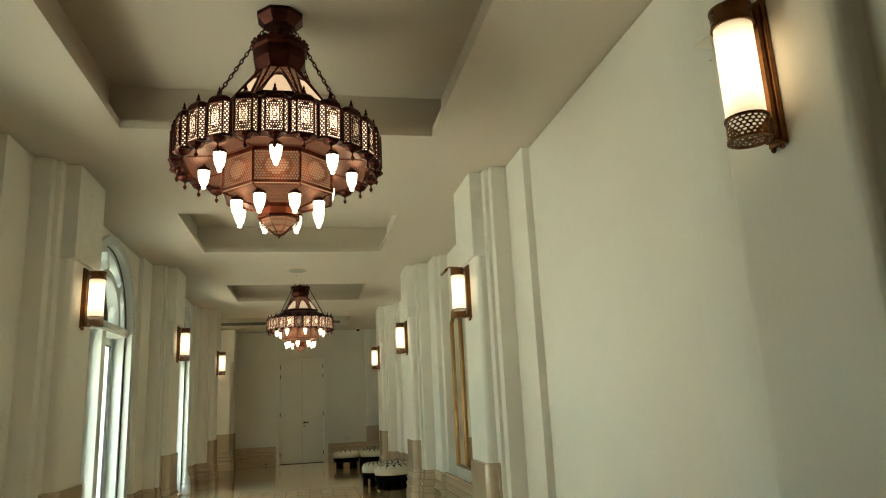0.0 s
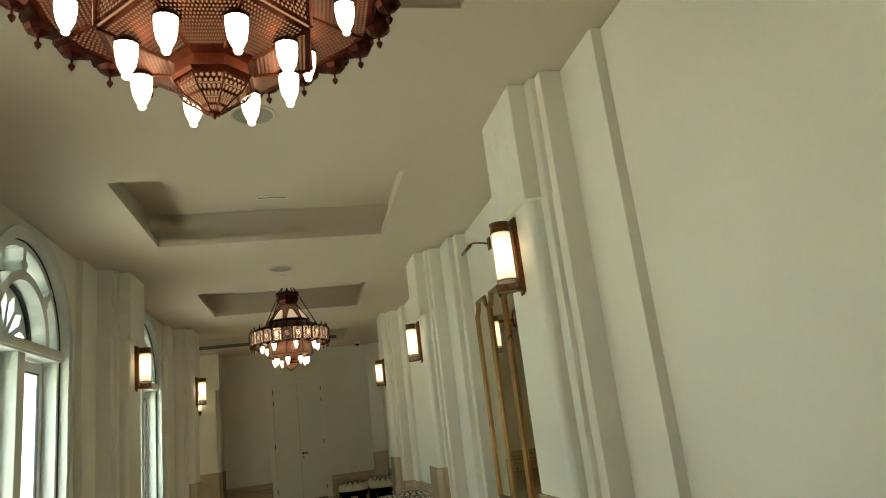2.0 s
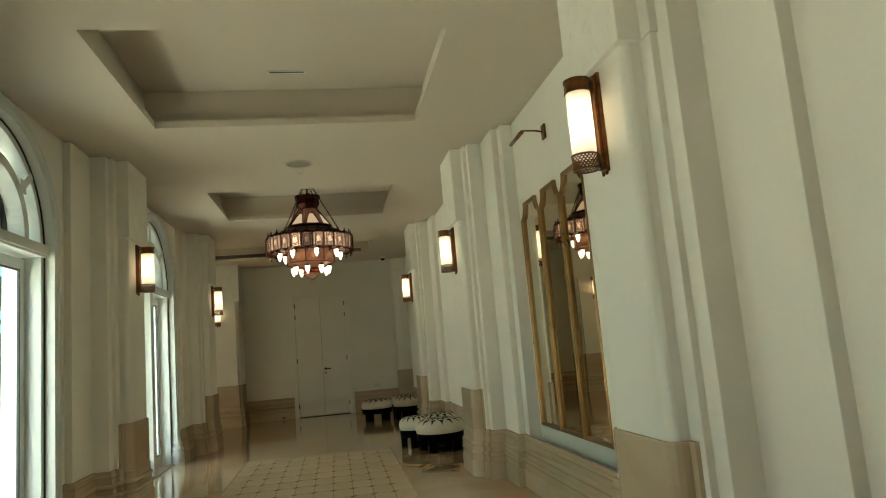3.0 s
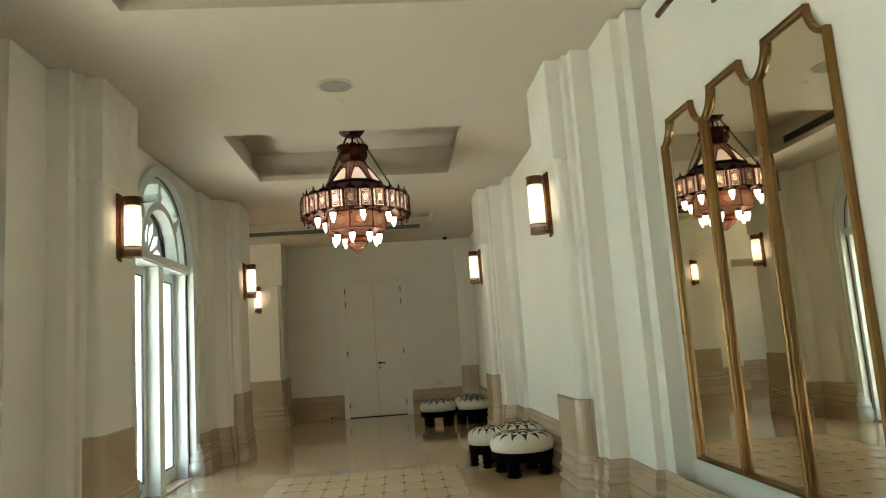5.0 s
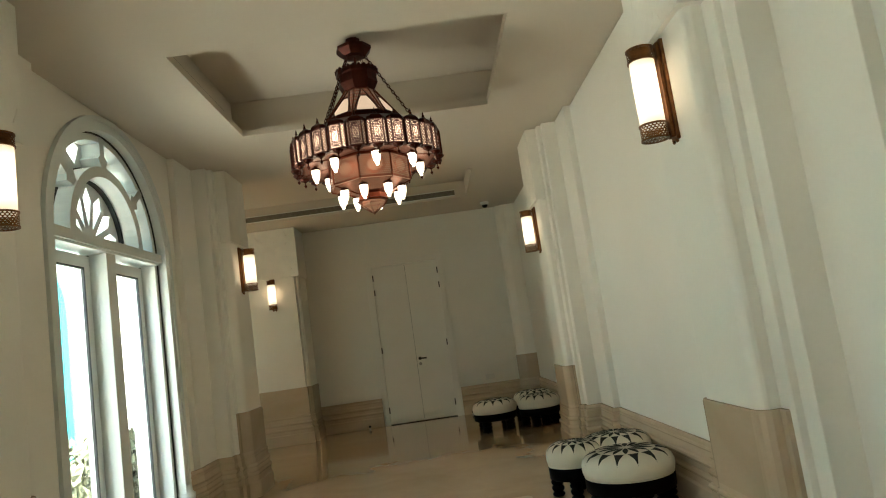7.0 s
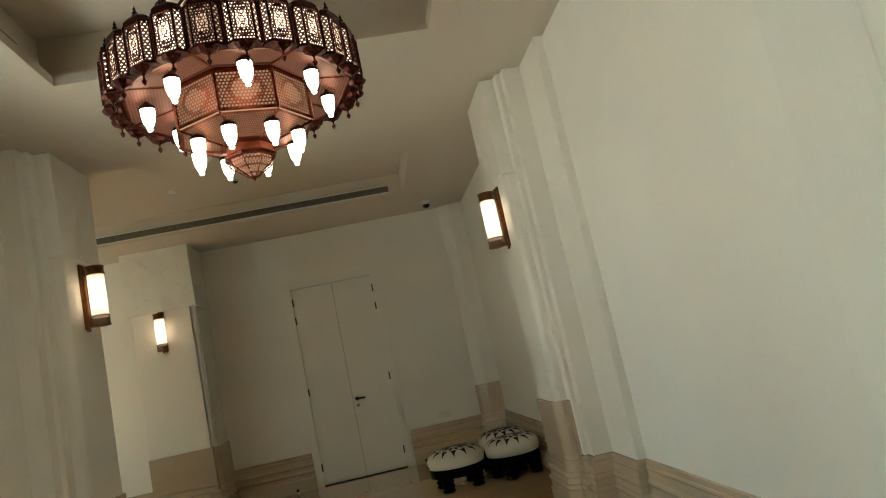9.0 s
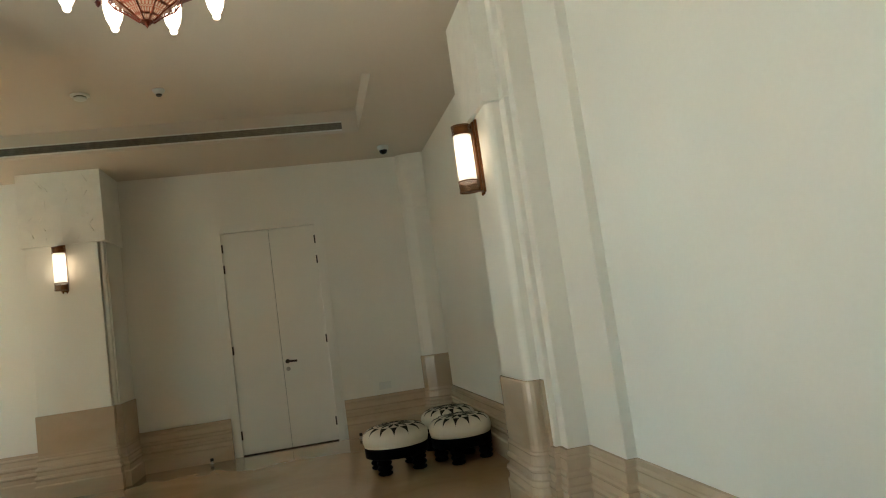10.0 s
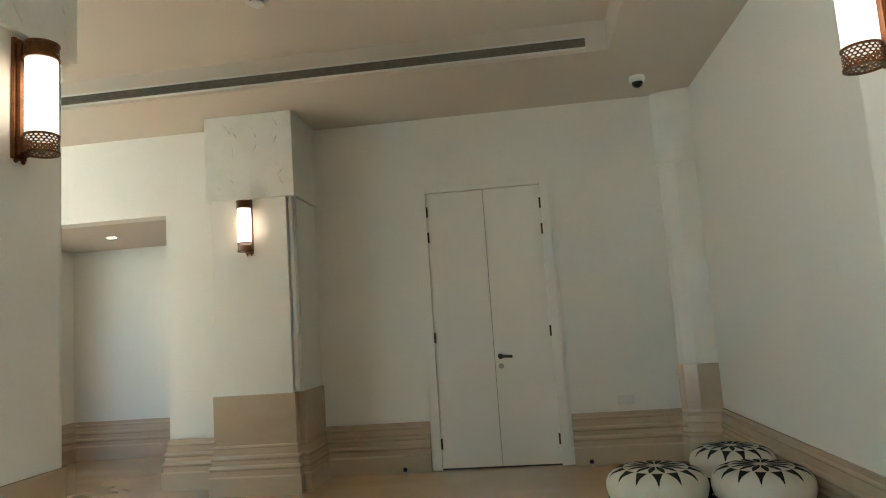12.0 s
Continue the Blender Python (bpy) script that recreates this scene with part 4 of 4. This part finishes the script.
        part("chain", bm, BRONZE, c, "dark bronze link chain")
    return c


chand = chandelier((0.024, 3.35, COFFER + 0.008))
copy_thing(chand, pose(0.035, 11.66, COFFER - 0.061, 0, 0, 13) @ Matrix.Diagonal((0.967, 0.967, 0.956, 1)))


# ---------- triptych mirror ----------
def panel_outline(y0, y1, z0, z1, drop=0.14, scoop=0.105):
    """A tall panel whose upper corners are scooped out."""
    pts = [(y0, z0), (y1, z0), (y1, z1 - drop)]
    arc = [(scoop * math.sin(a), drop * (1 - math.cos(a))) for a in np.linspace(0, math.pi / 2, 7)]
    pts += [(y1 - u, z1 - drop + v) for u, v in arc[1:]]
    pts += [(y0 + u, z1 - drop + v) for u, v in reversed(arc[1:])]
    return pts + [(y0, z1 - drop)]


def inset(pts, d):
    out = []
    n = len(pts)
    for i in range(n):
        a, p, b = Vector(pts[i - 1]), Vector(pts[i]), Vector(pts[(i + 1) % n])
        e, f = (p - a).normalized(), (b - p).normalized()
        k = (Vector((-e.y, e.x)) + Vector((-f.y, f.x))) / max(0.35, 1 + e.dot(f))
        out.append((p.x + k.x * d, p.y + k.y * d))
    return out


tri = thing("triptych_mirror", "three-panel mirror in scooped antique gold frames", "mirror", (MIRROR_WALL, 7.58, 0.555))
for k in range(3):
    y0 = -0.795 + 0.53 * k
    o = panel_outline(y0 + 0.001, y0 + 0.529, 0.0, 1.995)
    bm = bmesh.new()
    rows = [[bm.verts.new((x, y, z)) for y, z in inset(o, d)] for d, x in ((0.0, -0.002), (0.0, -0.030), (0.005, -0.037), (0.011, -0.038), (0.015, -0.030), (0.018, -0.028), (0.025, -0.026), (0.029, -0.018), (0.031, -0.013), (0.031, -0.004))]
    for a, b in zip(rows, rows[1:]):
        for i in range(len(a)):
            j = (i + 1) % len(a)
            bm.faces.new((a[i], a[j], b[j], b[i]))
    fr = part("mirror_frame", bm, GOLD, tri, "antique gold moulded frame")
    bm = bmesh.new()
    inner = [(y, z) for y, z in inset(o, 0.029)]
    near = [bm.verts.new((-0.011, y, z)) for y, z in inner]
    far = [bm.verts.new((-0.004, y, z)) for y, z in inner]
    bm.faces.new(near), bm.faces.new(far)
    for i in range(len(near)):
        bm.faces.new((near[i], near[(i + 1) % len(near)], far[(i + 1) % len(far)], far[i]))
    part("mirror_glass", bm, MIRROR, fr, "bronze-tinted mirror glass")

pic = thing("picture_light", "small dark bronze picture light on an arm", "picture light", (MIRROR_WALL, 7.56, 2.99))
part("wall_plate", boxes((-0.018, 0, -0.04, 0.04, -0.06, 0.06), bevel=0.004), SCONCE_METAL, pic)
part("arm", tube(bmesh.new(), [(-0.015, 0, 0), (-0.08, 0, 0.012), (-0.17, 0, 0.015), (-0.22, 0, -0.005), (-0.24, 0, -0.04)], 0.008, 8), SCONCE_METAL, pic, "", True)
part("lamp_bar", tube(bmesh.new(), [(-0.245, -0.17, -0.05), (-0.245, 0.17, -0.05)], 0.016, 12), SCONCE_METAL, pic, "", True)


# ---------- ottomans ----------
def ottoman(at, R, turn, H=0.40, group=""):
    o = thing("ottoman", "round cream ottoman with dark embroidered star on black turned legs", "ottoman", at, group)
    c0 = H - 0.165
    prof = [(0, c0), (0.93 * R, c0), (0.975 * R, c0 + 0.012), (1.0 * R, c0 + 0.045), (0.995 * R, c0 + 0.078), (0.955 * R, c0 + 0.108), (0.86 * R, c0 + 0.136), (0.70 * R, c0 + 0.153), (0.45 * R, c0 + 0.163), (0.12 * R, c0 + 0.164), (0.03 * R, c0 + 0.157), (0, c0 + 0.156)]
    cu = part("cushion", lathe(bmesh.new(), prof, 40), CUSHION, o, "cream upholstered cushion", True)
    part("piping", lathe(bmesh.new(), [(0.935 * R, c0 + 0.002), (0.96 * R, c0 - 0.004), (0.965 * R, c0 + 0.008), (0.94 * R, c0 + 0.012)], 40), CUSHION, cu, "", True)

    def top(r):
        r = min(r, 0.995)
        for (ra, za), (rb, zb) in zip(prof[4:], prof[5:]):
            if rb <= r * R <= ra:
                k = (r * R - rb) / max(1e-6, ra - rb)
                return zb + (za - zb) * k
        return prof[5][1]
    n = 14

    def wedge(r0, r1, half, petal=False):
        """An embroidered point from radius r0 out to r1, laid on the cushion."""
        bm, rows, steps = bmesh.new(), [], 6
        for i in range(steps + 1):
            t = i / steps
            r = r0 + (r1 - r0) * t
            w = half * math.sin(math.pi * min(1, t * 0.98 + 0.01)) ** 0.8 if petal else half * (1 - t)
            ang = [-w / max(r, 0.05), 0, w / max(r, 0.05)]
            rows.append([bm.verts.new((r * R * math.cos(x), r * R * math.sin(x), top(r) + 0.0035)) for x in ang])
        for p, q in zip(rows, rows[1:]):
            for i in range(2):
                bm.faces.new((p[i], p[i + 1], q[i + 1], q[i]))
        return mesh_of("star_point", bm, THREAD)
    points = wedge(0.64, 0.975, 0.115)
    petals = wedge(0.12, 0.62, 0.062, True)
    for k in range(n):
        shared("star_point", points, cu, Matrix.Rotation(2 * math.pi * k / n, 4, "Z"))
        shared("star_petal", petals, cu, Matrix.Rotation(2 * math.pi * (k + 0.5) / n, 4, "Z"))
    part("apron", lathe(bmesh.new(), [(0, c0), (0.95 * R, c0), (0.97 * R, c0 - 0.012), (0.96 * R, c0 - 0.092), (0.90 * R, c0 - 0.100), (0, c0 - 0.100)], 40), BLACK_WOOD, o, "black lacquered apron", True)
    h = c0 - 0.098
    w = 0.23 * R
    leg = mesh_of("leg", lathe(bmesh.new(), [(0, 0), (0.78 * w, 0), (0.95 * w, 0.010), (0.95 * w, 0.022), (0.70 * w, 0.034), (0.92 * w, 0.046), (1.0 * w, 0.060), (0.90 * w, 0.074), (0.70 * w, 0.082), (0.92 * w, 0.092), (1.0 * w, 0.106), (0.88 * w, 0.118), (0.80 * w, 0.122), (w, h - 0.006), (w, h), (0, h)], 18), BLACK_WOOD, True)
    for k in range(4):
        a = math.pi / 4 + k * math.pi / 2
        shared("leg", leg, o, Matrix.Translation((0.74 * R * math.cos(a), 0.74 * R * math.sin(a), 0)))
    o.rotation_euler.z = turn
    return o


ottoman((1.56, 11.30, 0), 0.315, 0.2, 0.40, "ottomans below the wall lamp")
ottoman((1.30, 11.86, 0), 0.215, 0.5, 0.40, "ottomans below the wall lamp")
ottoman((1.66, 11.98, 0), 0.275, 0.9, 0.40, "ottomans below the wall lamp")
ottoman((1.02, 15.82, 0), 0.30, 0.1, 0.40, "ottomans in the end corner")
ottoman((1.61, 15.74, 0), 0.285, 0.35, 0.40, "ottomans in the end corner")
ottoman((1.62, 16.36, 0), 0.275, 0.7, 0.40, "ottomans in the end corner")

# ---------- ceiling fittings ----------
for y in (5.45, 9.63):
    s = thing("ceiling_speaker", "round white ceiling speaker grille", "speaker", (0.02, y, CEIL), "ceiling speakers")
    part("rim", lathe(bmesh.new(), [(0.125, 0), (0.145, -0.002), (0.148, -0.008), (0.14, -0.012), (0.125, -0.010), (0.125, 0)], 32), SHADED_CEILING_PAINT, s, "", True)
    part("grille", lathe(bmesh.new(), [(0, -0.008), (0.128, -0.008), (0.128, 0), (0, 0)], 32), mat("speaker_mesh", (0.35, 0.325, 0.275), 0.7, 0.1, 0.1, 20, 400, 0.6, 0.002), s, "grey perforated grille")
for x, y, z in ((0.02, 9.98, CEIL), (0.02, 7.0, COFFER), (-0.05, 15.2, END_COFFER)):
    s = thing("sprinkler", "small white ceiling sprinkler head", "sprinkler", (x, y, z), "ceiling sprinklers")
    part("plate", lathe(bmesh.new(), [(0, 0), (0.035, 0), (0.035, -0.006), (0.02, -0.01), (0.012, -0.03), (0, -0.03)], 20), PLASTIC, s, "", True)
s = thing("smoke_detector", "round off-white ceiling smoke detector", "smoke detector", (-1.34, 15.70, END_COFFER))
part("base", lathe(bmesh.new(), [(0, 0), (0.078, 0), (0.078, -0.010), (0.068, -0.016), (0, -0.016)], 28), PLASTIC, s, "", True)
part("chamber", lathe(bmesh.new(), [(0, -0.016), (0.050, -0.016), (0.050, -0.028), (0, -0.028)], 24), VENT_DARK, s, "grey slotted chamber", True)
part("head", lathe(bmesh.new(), [(0, -0.028), (0.054, -0.028), (0.050, -0.040), (0.034, -0.048), (0, -0.050)], 24), PLASTIC, s, "", True)
s = thing("ceiling_sensor", "small round white ceiling sensor with dark lens", "sensor", (-0.69, 15.70, END_COFFER))
part("base", lathe(bmesh.new(), [(0, 0), (0.055, 0), (0.053, -0.010), (0.036, -0.030), (0.030, -0.040), (0, -0.040)], 24), PLASTIC, s, "", True)
part("lens", lathe(bmesh.new(), [(0, -0.040), (0.027, -0.040), (0.025, -0.052), (0.015, -0.060), (0, -0.062)], 20), DOME, s, "dark lens", True)
v = thing("air_vent", "narrow linear air vent in the coffer", "vent", (0.02, 8.06, COFFER))
part("frame", boxes((-0.16, 0.16, -0.03, -0.016, -0.008, 0), (-0.16, 0.16, 0.016, 0.03, -0.008, 0), (-0.16, -0.145, -0.016, 0.016, -0.008, 0), (0.145, 0.16, -0.016, 0.016, -0.008, 0)), PLASTIC, v)
part("slot", boxes((-0.145, 0.145, -0.016, 0.016, -0.004, 0)), GASKET, v, "dark slot")
part("slat", boxes((-0.145, 0.145, -0.002, 0.002, -0.007, -0.004)), VENT_DARK, v)
v = thing("linear_diffuser", "long linear air diffuser along the coffer", "air diffuser", (-2.0, 16.66, CEIL + 0.027))
part("frame", boxes((-3.0, 2.95, -0.016, 0, 0.0, 0.012), (-3.0, 2.95, -0.016, 0, 0.088, 0.10)), PLASTIC, v)
part("slot", boxes((-3.0, 2.95, -0.004, 0, 0.012, 0.088)), VENT_DARK, v, "dark grille slot")
for z in (0.03, 0.048, 0.066):
    part("slat", boxes((-3.0, 2.95, -0.014, -0.004, z, z + 0.006)), VENT_DARK, v)
v = thing("coffer_diffuser", "dark linear air diffuser inside the coffer wall", "air diffuser", (-1.245, 11.66, 3.505))
part("frame", boxes((0.0, 0.010, -0.72, 0.72, 0.0, 0.010), (0.0, 0.010, -0.72, 0.72, 0.080, 0.090)), VENT_DARK, v)
part("slot", boxes((0.0, 0.003, -0.72, 0.72, 0.010, 0.080)), GASKET, v, "black slot")
for z in (0.030, 0.055):
    part("slat", boxes((0.003, 0.009, -0.72, 0.72, z, z + 0.004)), VENT_DARK, v)
d = thing("dome_camera", "white ceiling dome camera with smoked lens", "security camera", (1.45, 17.35, CEIL))
part("housing", lathe(bmesh.new(), [(0, 0), (0.065, 0), (0.068, -0.02), (0.062, -0.045), (0.05, -0.052), (0, -0.052)], 28), PLASTIC, d, "", True)
part("dome", lathe(bmesh.new(), [(0.048, -0.05), (0.046, -0.068), (0.034, -0.088), (0.016, -0.098), (0, -0.10)], 28), DOME, d, "black smoked dome", True)
d = thing("downlight", "small round lit recessed ceiling downlight", "downlight", (-4.29, 18.6, 2.60))
part("ring", lathe(bmesh.new(), [(0.042, 0), (0.06, 0), (0.058, -0.006), (0.044, -0.004)], 24), PLASTIC, d, "", True)
part("lens", lathe(bmesh.new(), [(0, -0.003), (0.043, -0.003), (0.043, 0), (0, 0)], 24), DOWNLIGHT, d, "glowing lens")

# ---------- outdoors ----------
g = bmesh.new()
bmesh.ops.create_grid(g, x_segments=2, y_segments=2, size=400)
bmesh.ops.translate(g, vec=(0, 0, -0.16), verts=g.verts)
structure("ground", g, PAVING, "pale terrace paving")
house = thing("facing_building", "white stucco building with teal arched windows", "building", (-9.0, 22, -0.16))
part("wall", boxes((-6, 0, -34, 34, 0, 9.0), (-6.0, 0.25, -34, 34, 8.6, 9.2), (-6.0, 0.12, -34, 34, 4.9 + 1.2, 6.3)), STUCCO, house, "white stucco wall")
arch = bmesh.new()
arc_band(arch, 1.15, 1.5, 0, 180, -0.05, 0.18, 3.6)
box(arch, -0.05, 0.18, -1.5, -1.15, 0.2, 3.6), box(arch, -0.05, 0.18, 1.15, 1.5, 0.2, 3.6), box(arch, -0.05, 0.14, -1.15, 1.15, 3.5, 3.7), box(arch, -0.05, 0.14, -0.08, 0.08, 0.2, 4.7)
arch_me = mesh_of("teal_window", arch, TEAL)
gl = bmesh.new()
gl.faces.new([gl.verts.new((0.03, 1.2 * math.cos(a), 3.6 + 1.2 * math.sin(a))) for a in np.linspace(0, math.pi, 17)])
box(gl, 0.01, 0.03, -1.2, 1.2, 0.2, 3.6)
gl_me = mesh_of("teal_pane", gl, FAR_GLASS)
for y in (-22.6, -15.2, -8.2, 0.9, 7.4, 13.9, 20.4):
    wide = 1.5 if y == -15.2 else 1.0
    b = shared("teal_window", arch_me, house, Matrix.Translation((0.0, y, 0)) @ Matrix.Diagonal((1, wide, 1, 1)))
    shared("teal_pane", gl_me, b, Matrix())


def shrub(at, r, h, seed):
    s = thing("shrub", "leafy green garden shrub", "shrub", at, "terrace shrubs")
    rnd = random.Random(seed)
    bm = bmesh.new()
    for k in range(7):
        a = rnd.uniform(0, 6.3)
        tube(bm, [(0, 0, 0), (0.2 * r * math.cos(a), 0.2 * r * math.sin(a), h * 0.4), (0.6 * r * math.cos(a), 0.6 * r * math.sin(a), h * rnd.uniform(0.7, 0.95))], 0.012, 5)
    part("stems", bm, BLACK_WOOD, s, "dark woody stems")
    bm = bmesh.new()
    for k in range(900):
        a, b, q = rnd.uniform(0, 6.3), rnd.uniform(0, 1) ** 0.6, rnd.uniform(0.12, 1.0)
        p = Vector((r * b * math.cos(a) * (0.6 + 0.5 * math.sin(q * 3)), r * b * math.sin(a) * (0.6 + 0.5 * math.sin(q * 3)), h * q))
        m = Matrix.Translation(p) @ Euler((rnd.uniform(0, 6), rnd.uniform(0, 6), rnd.uniform(0, 6))).to_matrix().to_4x4()
        l = rnd.uniform(0.05, 0.1)
        bm.faces.new([bm.verts.new(m @ Vector(v)) for v in ((-l, 0, 0), (0, -l * 0.4, 0.01), (l, 0, 0), (0, l * 0.4, 0.01))])
    part("leaves", bm, LEAF, s, "small green leaves")
    return s


sh = shrub((-2.95, 13.45, -0.16), 0.42, 0.98, 5)
for k, (x, y, t) in enumerate(((-3.7, 13.5, 40), (-4.5, 13.4, 130), (-5.3, 13.5, 200), (-6.1, 13.4, 300), (-6.9, 13.6, 80), (-7.7, 13.5, 20), (-7.9, 10.2, 250), (-7.8, 11.4, 170), (-7.9, 12.6, 10), (-7.5, 4.6, 60), (-7.6, 5.5, 210), (-7.5, 6.5, 330), (-7.7, 7.4, 120), (-7.5, 8.3, 270))):
    copy_thing(sh, pose(x, y, -0.16, 0, 0, t))

# ---------- inlaid floor of the corridor ----------
inlay = thing("floor_inlay", "inlaid carpet of beige octagons and small brown squares in polished marble", "floor inlay", (0, 0, 0), "", "structure")
PITCH, LONG, FAR = 0.19, 0.37, 12.03            # tile width, tile length, far edge of the carpet
part("inlay_bed", boxes((-0.965, 0.965, BACK + 0.4, FAR + 0.015, 0.0, 0.002)), INLAY_BED, inlay)
hx, hy, cut = PITCH / 2 - 0.006, LONG / 2 - 0.006, 0.034
octa = [(hx, cut - hy), (hx, hy - cut), (hx - cut, hy), (cut - hx, hy), (-hx, hy - cut), (-hx, cut - hy), (cut - hx, -hy), (hx - cut, -hy)]
dot = [(cut - 0.003, 0), (0, cut - 0.003), (0.003 - cut, 0), (0, 0.003 - cut)]
oct_me = mesh_of("octagon_tile", prism(bmesh.new(), octa, 0.002, 0.005), TILE_STONE)
dot_me = mesh_of("square_tile", prism(bmesh.new(), dot, 0.002, 0.005), DOT_STONE)
rest_o, rest_d = bmesh.new(), bmesh.new()
for i in range(10):
    for j in range(43):
        x, y = (i - 4.5) * PITCH, FAR - LONG * (j + 0.5)
        if y > 7.0:
            shared("octagon_tile", oct_me, inlay, Matrix.Translation((x, y, 0)))
            if i and j:
                shared("square_tile", dot_me, inlay, Matrix.Translation((x - PITCH / 2, y + LONG / 2, 0)))
        else:
            prism(rest_o, [(x + u, y + w) for u, w in octa], 0.002, 0.005)
            if i:
                prism(rest_d, [(x - PITCH / 2 + u, y + LONG / 2 + w) for u, w in dot], 0.002, 0.005)
for nm, bm, mt in (("octagon_tiles", rest_o, TILE_STONE), ("square_tiles", rest_d, DOT_STONE)):
    tagged(part(nm, bm, mt, inlay), kind="stuff")
